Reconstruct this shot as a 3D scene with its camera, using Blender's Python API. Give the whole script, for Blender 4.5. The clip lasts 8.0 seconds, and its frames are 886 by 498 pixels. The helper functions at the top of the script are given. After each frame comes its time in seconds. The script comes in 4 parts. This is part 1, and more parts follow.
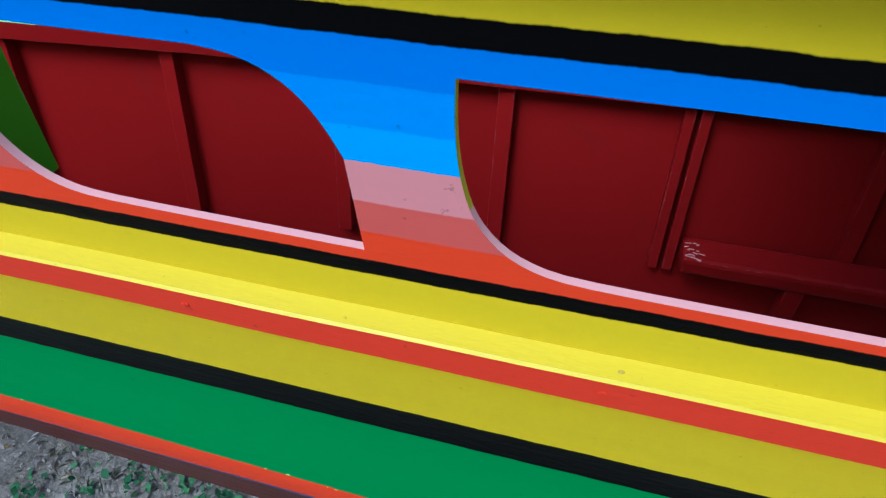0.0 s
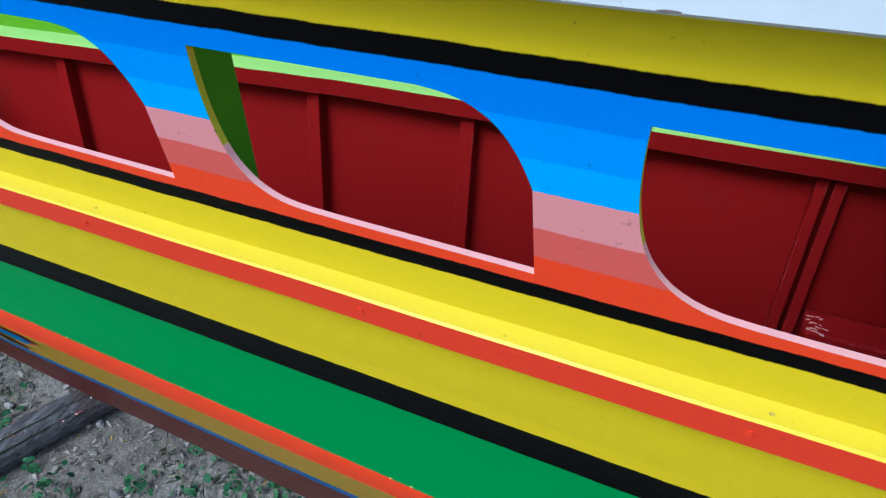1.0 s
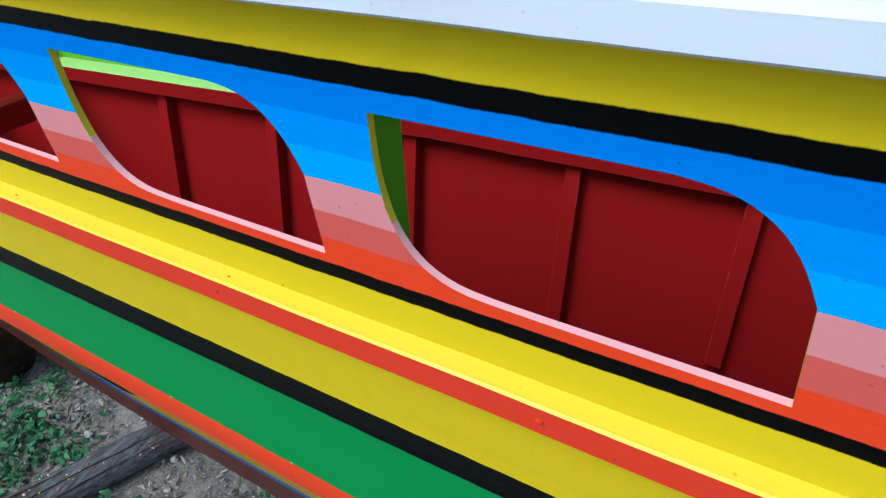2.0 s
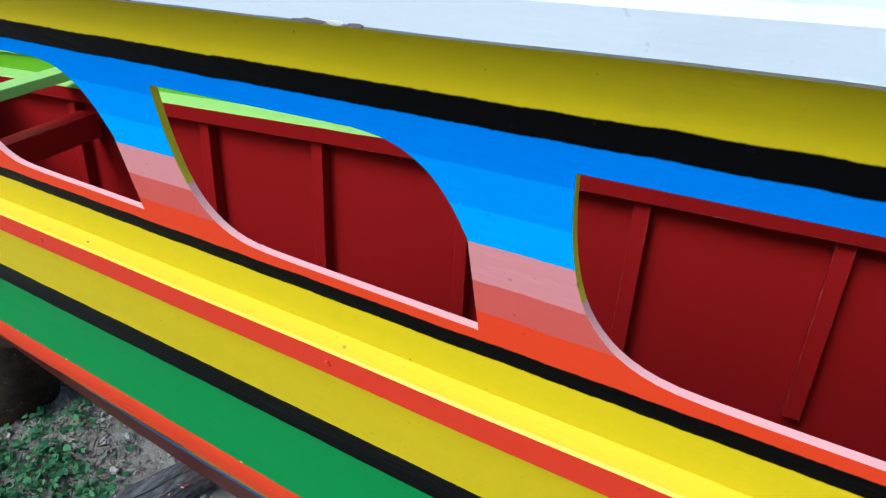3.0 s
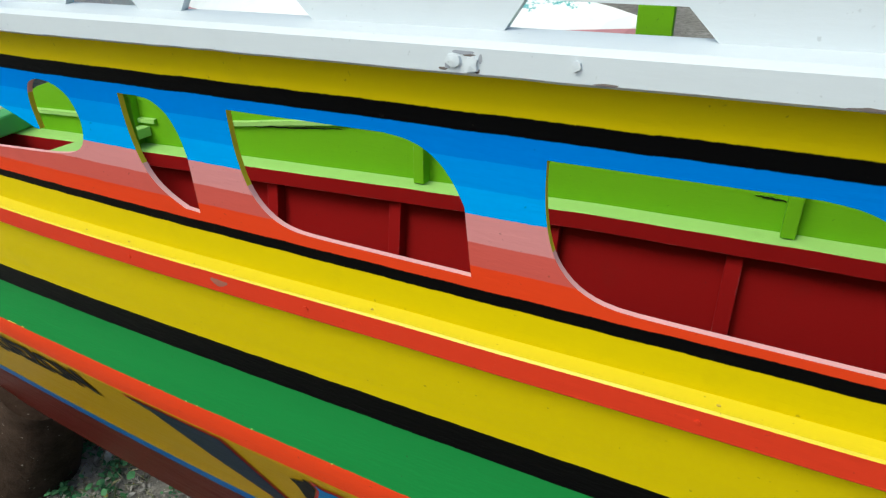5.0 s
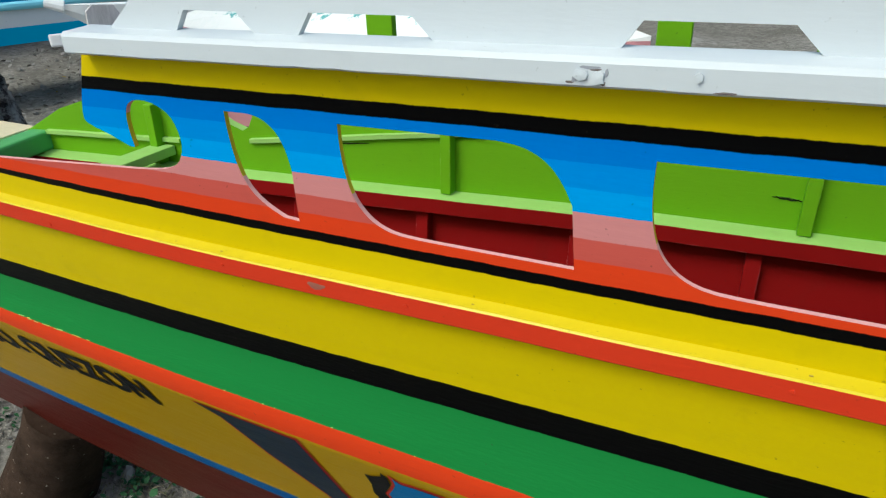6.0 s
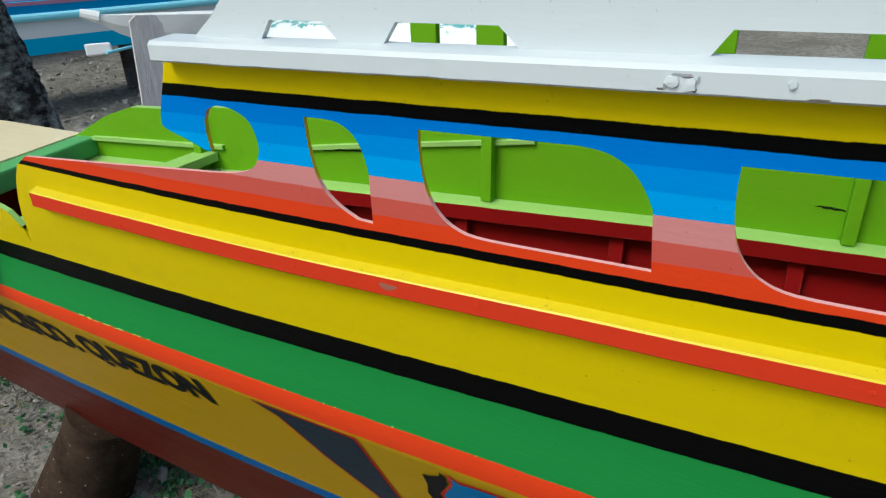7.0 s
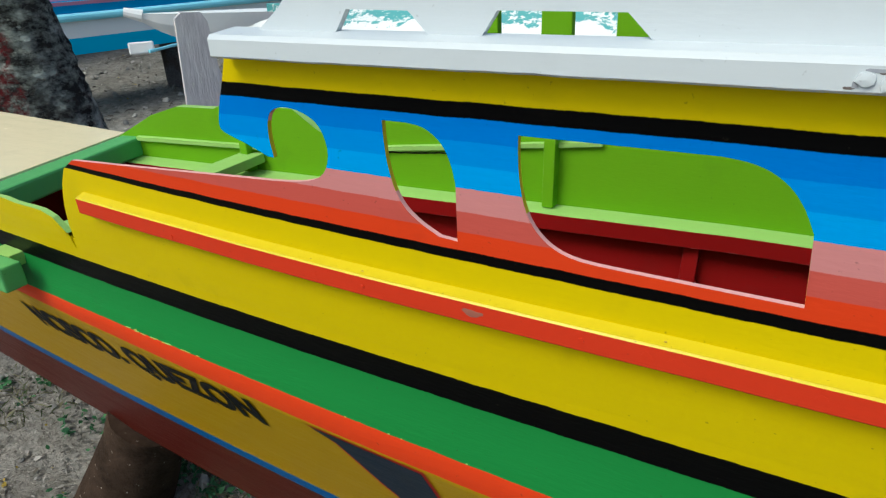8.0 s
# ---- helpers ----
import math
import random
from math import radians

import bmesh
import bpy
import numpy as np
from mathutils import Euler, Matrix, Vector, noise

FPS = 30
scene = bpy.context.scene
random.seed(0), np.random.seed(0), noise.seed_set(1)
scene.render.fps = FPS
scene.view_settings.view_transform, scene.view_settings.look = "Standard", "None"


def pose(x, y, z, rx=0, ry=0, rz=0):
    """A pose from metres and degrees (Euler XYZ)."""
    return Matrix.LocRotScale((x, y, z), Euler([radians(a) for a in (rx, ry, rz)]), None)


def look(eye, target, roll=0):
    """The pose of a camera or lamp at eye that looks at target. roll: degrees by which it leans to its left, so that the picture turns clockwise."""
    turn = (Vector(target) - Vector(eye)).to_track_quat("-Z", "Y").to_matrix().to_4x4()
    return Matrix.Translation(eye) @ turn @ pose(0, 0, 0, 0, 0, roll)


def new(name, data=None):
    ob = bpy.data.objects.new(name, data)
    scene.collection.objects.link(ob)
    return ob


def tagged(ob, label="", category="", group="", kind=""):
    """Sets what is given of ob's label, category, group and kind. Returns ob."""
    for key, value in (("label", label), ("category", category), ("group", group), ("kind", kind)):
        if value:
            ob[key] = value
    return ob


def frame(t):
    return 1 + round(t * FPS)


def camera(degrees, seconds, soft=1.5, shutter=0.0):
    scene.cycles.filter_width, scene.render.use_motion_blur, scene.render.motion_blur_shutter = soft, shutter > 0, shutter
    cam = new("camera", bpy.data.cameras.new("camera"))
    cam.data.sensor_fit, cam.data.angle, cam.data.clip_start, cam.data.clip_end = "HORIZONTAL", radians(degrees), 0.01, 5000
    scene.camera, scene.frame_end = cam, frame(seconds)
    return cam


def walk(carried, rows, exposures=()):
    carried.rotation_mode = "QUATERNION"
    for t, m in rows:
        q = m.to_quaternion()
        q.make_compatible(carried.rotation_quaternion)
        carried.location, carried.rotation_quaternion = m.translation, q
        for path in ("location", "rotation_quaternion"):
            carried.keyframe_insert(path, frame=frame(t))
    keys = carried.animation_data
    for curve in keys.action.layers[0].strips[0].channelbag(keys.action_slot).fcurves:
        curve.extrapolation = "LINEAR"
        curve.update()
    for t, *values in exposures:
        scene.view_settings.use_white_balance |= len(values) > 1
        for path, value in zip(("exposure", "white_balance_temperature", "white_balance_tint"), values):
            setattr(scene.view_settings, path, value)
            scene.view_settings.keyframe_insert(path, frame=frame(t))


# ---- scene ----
cam = camera(69.1, 8.0, 1.25)
PATH = [
    (0, (0.4815, -0.333, 1.8), (0.082, 1.101, 0.464), -0.3),
    (0.5, (0.4575, -0.3935, 1.8135), (-0.1115, 1.0275, 0.526), -0.72),
    (1, (0.44, -0.408, 1.821), (-0.252, 1.024, 0.609), -1.4),
    (1.5, (0.384, -0.388, 1.826), (-0.419, 1.039, 0.677), -1.9),
    (2, (0.288, -0.364, 1.812), (-0.586, 1.039, 0.685), -2.8),
    (3.5, (0.061, -0.343, 1.799), (-0.867, 1.102, 0.773), -2.2),
    (4, (-0.013, -0.375, 1.805), (-0.931, 1.099, 0.812), -1.5),
    (4.5, (-0.126, -0.458, 1.827), (-0.963, 1.085, 0.868), -2.3),
    (5, (-0.215, -0.557, 1.837), (-1.04, 1.01, 0.909), -1.3),
    (6.5, (-0.351, -0.723, 1.86), (-1.118, 0.902, 0.981), -2.4),
    (7, (-0.38, -0.745, 1.86), (-1.205, 0.86, 0.997), -2.1),
    (7.5, (-0.412, -0.745, 1.863), (-1.267, 0.845, 1.001), -2.9),
    (8, (-0.508, -0.676, 1.84), (-1.416, 0.882, 0.976), -2.8),
]
UNIT, LIFT = 0.8, 0.28           # the plan's unit in metres, and its zero above the soil


def placed(p):
    return (p[0] * UNIT, p[1] * UNIT, p[2] * UNIT + LIFT)


walk(cam, [(t, look(placed(eye), placed(target), roll)) for t, eye, target, roll in PATH],
     [(0.0, 0.30, 4800, 2.0), (0.6, 0.38, 4900, 0.0), (2.0, 0.46, 5200, 1.0), (3.4, 0.52, 5500, -1.0), (4.1, 0.40, 6150, -5.0), (8.0, 0.16, 6150, -4.0)])

# ---- world and light ----
world = bpy.data.worlds.new("sky")
scene.world = world
world.use_nodes = True
wn = world.node_tree
sky = wn.nodes.new("ShaderNodeTexSky")
sky.sky_type = 'NISHITA'
sky.sun_disc = False
sky.sun_elevation = radians(51)
sky.sun_rotation = radians(200)
sky.dust_density = 4.0
wn.links.new(sky.outputs[0], wn.nodes["Background"].inputs[0])
wn.nodes["Background"].inputs[1].default_value = 0.145
sun = new("sun", bpy.data.lights.new("sun", 'SUN'))
sun.data.energy, sun.data.angle, sun.data.color = 1.2, radians(25), (1.0, 0.97, 0.92)
sun.matrix_world = look((-4.5, -8.8, 12.2), (0, 0, 0))


# ---- materials ----
def mat(name, rough=0.4, metal=0.0):
    m = bpy.data.materials.new(name)
    m.use_nodes = True
    b = m.node_tree.nodes["Principled BSDF"]
    b.inputs["Roughness"].default_value, b.inputs["Metallic"].default_value = rough, metal
    b.inputs["Specular IOR Level"].default_value = 0.10
    return m, m.node_tree, b


def node(nt, kind, **ins):
    n = nt.nodes.new(kind)
    for k, v in ins.items():
        n.inputs[k].default_value = v
    return n


def math_node(nt, op, a, b):
    n = nt.nodes.new("ShaderNodeMath")
    n.operation = op
    for i, v in enumerate((a, b)):
        if isinstance(v, (int, float)):
            n.inputs[i].default_value = v
        else:
            nt.links.new(v, n.inputs[i])
    return n.outputs[0]


def mix_rgb(nt, fac, a, b, mode='MIX'):
    n = nt.nodes.new("ShaderNodeMix")
    n.data_type, n.blend_type = 'RGBA', mode
    for i, v in ((0, fac), (6, a), (7, b)):
        if isinstance(v, (int, float)):
            n.inputs[i].default_value = v
        elif isinstance(v, tuple):
            n.inputs[i].default_value = (*v, 1)
        else:
            nt.links.new(v, n.inputs[i])
    return n.outputs[2]


def ramp(nt, src, a, b):
    n = nt.nodes.new("ShaderNodeMapRange")
    n.inputs[1].default_value, n.inputs[2].default_value = a, b
    nt.links.new(src, n.inputs[0])
    return n.outputs[0]


def noise_out(nt, scale, detail=4.0, rough=0.55, vec=None, stretch=None):
    n = node(nt, "ShaderNodeTexNoise", Scale=scale, Detail=detail, Roughness=rough)
    if vec is None:
        vec = nt.nodes.new("ShaderNodeTexCoord").outputs["Object"]
    if stretch:
        mp = nt.nodes.new("ShaderNodeMapping")
        mp.inputs["Scale"].default_value = stretch
        nt.links.new(vec, mp.inputs[0])
        vec = mp.outputs[0]
    nt.links.new(vec, n.inputs["Vector"])
    return n.outputs[0]


def bump(nt, b, height, strength=0.2, dist=0.004):
    n = node(nt, "ShaderNodeBump", Strength=strength, Distance=dist)
    nt.links.new(height, n.inputs["Height"])
    nt.links.new(n.outputs[0], b.inputs["Normal"])


def paint_finish(nt, b, colour, rough=0.32, dirt=(0.035, 0.03, 0.022), amount=0.35, relief=0.25):
    """Brushed enamel: streaky tone, faint grime spots and brush relief."""
    streak = noise_out(nt, 9.0, 5.0, 0.6, stretch=(0.6, 3.0, 6.0))
    tone = ramp(nt, streak, 0.25, 0.75)
    c = mix_rgb(nt, math_node(nt, 'MULTIPLY', tone, 0.16), colour, (0.9, 0.9, 0.9), 'MULTIPLY')
    blot = ramp(nt, noise_out(nt, 5.0, 8.0, 0.62), 0.60, 0.82)
    c = mix_rgb(nt, math_node(nt, 'MULTIPLY', blot, amount * 0.5), c, dirt)
    speck = ramp(nt, noise_out(nt, 120.0, 2.0, 0.5), 0.72, 0.78)
    c = mix_rgb(nt, math_node(nt, 'MULTIPLY', speck, amount), c, dirt)
    nt.links.new(c, b.inputs["Base Color"])
    r = math_node(nt, 'ADD', math_node(nt, 'MULTIPLY', streak, 0.22), rough - 0.08)
    nt.links.new(r, b.inputs["Roughness"])
    fine = math_node(nt, 'ADD', noise_out(nt, 60.0, 4.0, 0.6, stretch=(0.5, 2.0, 2.5)), math_node(nt, 'MULTIPLY', noise_out(nt, 6.0, 2.0, 0.5), 1.5))
    bump(nt, b, fine, relief, 0.0022)


def enamel(name, colour, rough=0.32, amount=0.35, relief=0.25, rubbed=None, gloss=0.10):
    """One enamel; rubbed is the tone of the chafed corners, in broken stretches."""
    m, nt, b = mat(name, rough)
    b.inputs["Specular IOR Level"].default_value = gloss
    rgb = nt.nodes.new("ShaderNodeRGB")
    rgb.outputs[0].default_value = (*colour, 1)
    c = rgb.outputs[0]
    if rubbed:
        bev = nt.nodes.new("ShaderNodeBevel")
        bev.samples = 4
        bev.inputs["Radius"].default_value = 0.004
        dot = nt.nodes.new("ShaderNodeVectorMath")
        dot.operation = 'DOT_PRODUCT'
        nt.links.new(bev.outputs[0], dot.inputs[0])
        nt.links.new(nt.nodes.new("ShaderNodeNewGeometry").outputs["Normal"], dot.inputs[1])
        edge = ramp(nt, dot.outputs["Value"], 0.995, 0.86)
        broken = ramp(nt, noise_out(nt, 26.0, 6.0, 0.7), 0.52, 0.66)
        c = mix_rgb(nt, math_node(nt, 'MULTIPLY', math_node(nt, 'MULTIPLY', edge, broken), 0.75), c, rubbed)
    paint_finish(nt, b, c, rough, amount=amount, relief=relief)
    return m


YELLOW, BLACK, RED, ORANGE = (0.69, 0.525, 0.001), (0.002, 0.002, 0.0022), (0.62, 0.040, 0.014), (0.70, 0.052, 0.012)
BLUE_A, BLUE_B, BLUE_C = (0.0, 0.185, 0.66), (0.0, 0.255, 0.74), (0.0, 0.335, 0.82)
PINK, SALMON = (0.62, 0.24, 0.24), (0.56, 0.095, 0.075)
GREEN, MAROON, LIME = (0.024, 0.220, 0.046), (0.10, 0.012, 0.009), (0.165, 0.40, 0.012)
DARK_RED, OCHRE, LINE_BLUE = (0.28, 0.0078, 0.0088), (0.48, 0.285, 0.005), (0.004, 0.11, 0.36)


def stripe_paint(name):
    """The hull's painted bands, bottom to top; each band's lower edge is a + s * x + q * x * x, brushed a little unevenly."""
    m, nt, b = mat(name)
    b.inputs["Specular IOR Level"].default_value = 0.06
    co = nt.nodes.new("ShaderNodeTexCoord").outputs["Object"]
    sep = nt.nodes.new("ShaderNodeSeparateXYZ")
    nt.links.new(co, sep.inputs[0])
    x, z = sep.outputs[0], sep.outputs[2]
    wob = math_node(nt, 'MULTIPLY', math_node(nt, 'SUBTRACT', noise_out(nt, 14.0, 5.0, 0.6, stretch=(1, 0.2, 0.2)), 0.5), 0.005)
    wob2 = math_node(nt, 'MULTIPLY', math_node(nt, 'SUBTRACT', noise_out(nt, 160.0, 2.0, 0.6, stretch=(1, 0.2, 0.2)), 0.5), 0.0012)
    zz = math_node(nt, 'ADD', z, math_node(nt, 'ADD', wob, wob2))
    bands = [(0.510, -0.021, -0.0037, LINE_BLUE), (0.5588, -0.021, -0.0037, OCHRE), (1.0075, -0.016, 0.004, ORANGE), (1.0503, -0.0327, -0.0048, GREEN),
             (1.1836, 0.0, 0.0, BLACK), (1.233, 0.0, 0.0, YELLOW), (1.450, 0.0, 0.0055, BLACK), (1.4663, -0.0012, 0.0028, ORANGE), (1.4962, -0.0011, 0.0, SALMON),
             (1.5252, -0.0014, 0.0, PINK), (1.5591, 0.0, 0.0, BLUE_C), (1.5875, -0.0025, 0.0, BLUE_B), (1.6190, -0.0017, 0.0, BLUE_A),
             (1.6482, -0.0012, 0.0, BLACK), (1.6665, -0.0029, 0.0, YELLOW)]
    colour = MAROON
    for a, s, q, tint in bands:
        edge = math_node(nt, 'ADD', math_node(nt, 'MULTIPLY', x, math_node(nt, 'ADD', math_node(nt, 'MULTIPLY', x, q), s)), a)
        colour = mix_rgb(nt, ramp(nt, math_node(nt, 'SUBTRACT', zz, edge), -0.0006, 0.0006), colour, tint)
    paint_finish(nt, b, colour, 0.33)
    return m


M_STRIPES = stripe_paint("striped_enamel")
M_YELLOW = enamel("yellow_enamel", (0.69, 0.54, 0.012), 0.34, gloss=0.4)
M_RAIL_RED = enamel("red_enamel", RED, 0.34)
M_LIME = enamel("lime_enamel", LIME, 0.38, rubbed=(0.45, 0.62, 0.25))
# paler lime for tops, cut edges, a thwart and chips; dark corners draw cracks
M_LIME_PALE = enamel("lime_enamel_pale", (0.36, 0.60, 0.16), 0.45, rubbed=(0.10, 0.13, 0.06))
M_DARK_RED = enamel("oxblood_enamel", DARK_RED, 0.34, 0.45, 0.16, rubbed=(0.58, 0.22, 0.22), gloss=0.10)
M_WHITE = enamel("white_enamel", (0.63, 0.665, 0.70), 0.38, 0.2, 0.16, gloss=0.3)
M_PINK_EDGE = enamel("pale_pink_edge", (0.82, 0.41, 0.39), 0.5)
M_YELLOW_EDGE = enamel("ochre_edge", (0.66, 0.54, 0.03), 0.55, 0.6)
M_BEAM = enamel("green_enamel", (0.13, 0.42, 0.14), 0.35)
M_MAROON = enamel("maroon_bottom_paint", MAROON, 0.5)


# ---- mesh helpers ----
def part(name, bm, material, parent, label="", smooth=False):
    me = bpy.data.meshes.new(name)
    bmesh.ops.recalc_face_normals(bm, faces=bm.faces)
    bm.to_mesh(me)
    bm.free()
    for m in (material if isinstance(material, (list, tuple)) else [material]):
        me.materials.append(m)
    if smooth:
        me.polygons.foreach_set("use_smooth", [True] * len(me.polygons))
        me.set_sharp_from_angle(angle=radians(28))
    ob = new(name, me)
    ob.parent = parent
    if parent is None:
        ob.location, ob.scale = placed((0, 0, 0)), (UNIT,) * 3
    if label:
        tagged(ob, label)
    return ob


def box(bm, lo, hi, bevel=0.0, m=None):
    r = bmesh.ops.create_cube(bm, size=1.0)
    size, mid = [b - a for a, b in zip(lo, hi)], [(a + b) / 2 for a, b in zip(lo, hi)]
    bmesh.ops.transform(bm, matrix=(m or Matrix()) @ Matrix.LocRotScale(mid, None, size), verts=r["verts"])
    if bevel:
        es = list({e for v in r["verts"] for e in v.link_edges})
        bmesh.ops.bevel(bm, geom=es, offset=bevel, segments=2, affect='EDGES', profile=0.5)
    return bm


def stick(bm, a, b, w, h, bevel=0.003, up=(0, 0, 1)):
    """A squared timber from a to b, w wide and h high."""
    a, b = Vector(a), Vector(b)
    d = b - a
    side = d.cross(Vector(up)).normalized()
    top = side.cross(d).normalized()
    m = Matrix((side, d.normalized(), top)).transposed().to_4x4()
    m.translation = (a + b) / 2
    return box(bm, (-w / 2, -d.length / 2, -h / 2), (w / 2, d.length / 2, h / 2), bevel, m)


def tube(bm, pts, radii, sides=8, wob=0.0):
    """A round, tapered, possibly crooked limb through pts."""
    rings = []
    pts = [Vector(p) for p in pts]
    for i, p in enumerate(pts):
        d = (pts[min(i + 1, len(pts) - 1)] - pts[max(i - 1, 0)]).normalized()
        u = d.orthogonal().normalized() if i == 0 else (u - d * u.dot(d)).normalized()
        v = d.cross(u)
        ring = []
        for k in range(sides):
            a = 2 * math.pi * k / sides
            rr = radii[i] * (1 + wob * noise.noise(p * 9 + Vector((math.cos(a), math.sin(a), 0)) * 1.3))
            ring.append(bm.verts.new(p + u * (rr * math.cos(a)) + v * (rr * math.sin(a))))
        rings.append(ring)
    for r0, r1 in zip(rings, rings[1:]):
        for k in range(sides):
            bm.faces.new((r0[k], r0[(k + 1) % sides], r1[(k + 1) % sides], r1[k]))
    bm.faces.new(rings[0][::-1])
    bm.faces.new(rings[-1])
    return bm


def thing(name, label, category, at=(0, 0, 0), group="", kind=""):
    ob = new(name)
    ob.location, ob.scale = placed(at), (UNIT,) * 3
    return tagged(ob, label, category, group, kind)


def smooth_loop(pts, n=3):
    """A closed or open run of points, rounded by a Catmull-Rom curve where it is marked soft."""
    out = []
    for i in range(len(pts) - 1):
        p0, p1, p2, p3 = pts[max(i - 1, 0)], pts[i], pts[i + 1], pts[min(i + 2, len(pts) - 1)]
        for k in range(n):
            t = k / n
            out.append(tuple(0.5 * (2 * b + (c - a) * t + (2 * a - 5 * b + 4 * c - d) * t * t + (3 * b - a - 3 * c + d) * t ** 3) for a, b, c, d in zip(p0, p1, p2, p3)))
    return out + [pts[-1]]


def cut_board(outer, holes, y_at, thick, split=0.08):
    """A board in the x-z plane with openings; y_at(x, z) bends it, thick goes to +y (or -y). Material slot 1 on sills, 2 on upright cut edges."""
    bm = bmesh.new()
    for loop in (outer, *holes):
        dense = []
        for a, b in zip(loop, loop[1:] + loop[:1]):
            n = max(1, int(math.dist(a, b) / split))
            dense += [(a[0] + (b[0] - a[0]) * k / n, a[1] + (b[1] - a[1]) * k / n) for k in range(n)]
        vs = [bm.verts.new((x, 0, z)) for x, z in dense]
        for a, b in zip(vs, vs[1:] + vs[:1]):
            bm.edges.new((a, b))
    bmesh.ops.triangle_fill(bm, use_beauty=True, use_dissolve=False, edges=bm.edges[:], normal=(0, -1, 0))
    xs = [v.co.x for v in bm.verts]
    for k in range(1, int((max(xs) - min(xs)) / 0.25)):
        bmesh.ops.bisect_plane(bm, geom=bm.verts[:] + bm.edges[:] + bm.faces[:], plane_co=(min(xs) + 0.25 * k, 0, 0), plane_no=(1, 0, 0))
    for z in (1.3, 1.37, 1.43):
        bmesh.ops.bisect_plane(bm, geom=bm.verts[:] + bm.edges[:] + bm.faces[:], plane_co=(0, 0, z), plane_no=(0, 0, 1))
    front = bm.faces[:]
    r = bmesh.ops.extrude_face_region(bm, geom=front)
    back = [g for g in r["geom"] if isinstance(g, bmesh.types.BMVert)]
    for v in bm.verts:
        v.co.y = y_at(v.co.x, v.co.z)
    for v in back:
        v.co.y += thick
    bmesh.ops.recalc_face_normals(bm, faces=bm.faces)
    bm.normal_update()
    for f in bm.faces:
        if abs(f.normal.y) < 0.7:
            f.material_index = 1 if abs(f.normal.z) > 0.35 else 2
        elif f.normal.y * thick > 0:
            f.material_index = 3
    return bm


# ---- the boat's lines ----
STERN, BOW = 2.3, -4.2
MID = 0.57                                     # centre plane


def strake_z(x):
    """Lower edge of the green strake."""
    return 1.0503 - 0.0327 * x - 0.0048 * x * x


def chine_z(x):
    """Where the side turns under."""
    return 1.0075 - 0.016 * x + 0.004 * x * x


def line_z(x):
    """Upper edge of the painted waterline."""
    return 0.5588 - 0.021 * x - 0.0037 * x * x


def keel_z(x):
    return 0.195 - 0.04 * max(0.0, x + 1.0)


def side_y(x, z):
    """How far in from the gunwale line the side lies at height z."""
    run_ = [(1.705, -0.012), (1.43, 0.0), (1.37, 0.004), (1.30, 0.012), (1.235, 0.0235), (1.205, 0.0275), (1.175, 0.029), (1.12, 0.0235), (strake_z(x), 0.014), (chine_z(x), 0.013), (line_z(x), 0.21), (keel_z(x), 0.34)]
    for (z1, y1), (z0, y0) in zip(run_, run_[1:]):
        if z >= z0:
            return y0 + (y1 - y0) * (z - z0) / (z1 - z0)
    return 0.34


def taper(x):
    """How far the near side has closed in towards the bow."""
    return 0.03 * max(0.0, -1.0 - x) ** 1.6


def far_line(x):
    """The opposite side at the stringer's height; the beam narrows towards the bow."""
    return 1.205 + 0.075 * x - 0.06 * max(0.0, -0.6 - x)


def near_y(x, z):
    return side_y(x, z) + taper(x)


def far_y(x, z):
    """The opposite side: a plain flare above the chine, turning in below it."""
    return far_line(x) + 0.002 + (0.045 * (z - 1.0) if z > 1.0 else 0.17 * (z - 1.0))


def opening(x0, wide, top):
    left = [(-0.001, 0.0), (-0.0015, -0.03), (0.001, -0.064), (0.009, -0.097), (0.023, -0.121), (0.045, -0.139), (0.078, -0.149), (0.14, -0.1515)]
    right = [(0.0, -0.1535), (-0.006, -0.070), (-0.018, -0.045), (-0.034, -0.024), (-0.054, -0.010), (-0.075, -0.003), (-0.10, 0.0)]
    if wide < 0.2:
        left, right = left[:-1], [(0.0, -0.1555), (0.002, -0.074), (-0.004, -0.045), (-0.017, -0.020), (-0.040, -0.004), (-0.066, 0.0)]
        left[-1] = (0.072, -0.1535)
    pts = [(x0 + a, top + b) for a, b in smooth_loop(left)] + [(x0 + wide + a, top + b) for a, b in [right[0]] + smooth_loop(right[1:])]
    return pts


# the first opening lies out of view, added to let light inside
OPENINGS = [(0.80, 0.322, 1.628), (0.400, 0.322, 1.629), (0.007, 0.321, 1.630), (-0.391, 0.325, 1.630), (-0.789, 0.316, 1.635)]
HOLES = [opening(*o) for o in OPENINGS] + [opening(-0.977, 0.099, 1.637)]
END_CURVE = smooth_loop([(-1.233, 1.705), (-1.248, 1.67), (-1.263, 1.636), (-1.273, 1.605), (-1.266, 1.593), (-1.223, 1.578), (-1.186, 1.563)]) \
    + smooth_loop([(-1.176, 1.563), (-1.178, 1.593), (-1.174, 1.618), (-1.162, 1.635), (-1.137, 1.641), (-1.107, 1.635), (-1.084, 1.618), (-1.075, 1.586), (-1.084, 1.557), (-1.107, 1.538), (-1.162, 1.527), (-1.281, 1.519), (-1.488, 1.505), (-1.705, 1.491)])
BOW_EDGE = smooth_loop([(-1.745, 1.468), (-1.771, 1.43), (-1.795, 1.38), (-1.812, 1.33)]) + [(-1.82, 1.26)]
END_CURVE, BOW_EDGE = ([(x if x > -1.09 else -1.08 + 1.047 * (x + 1.08), z - 0.006 * min(1, max(0, -1.1 - x))) for x, z in run_] for run_ in (END_CURVE, BOW_EDGE))

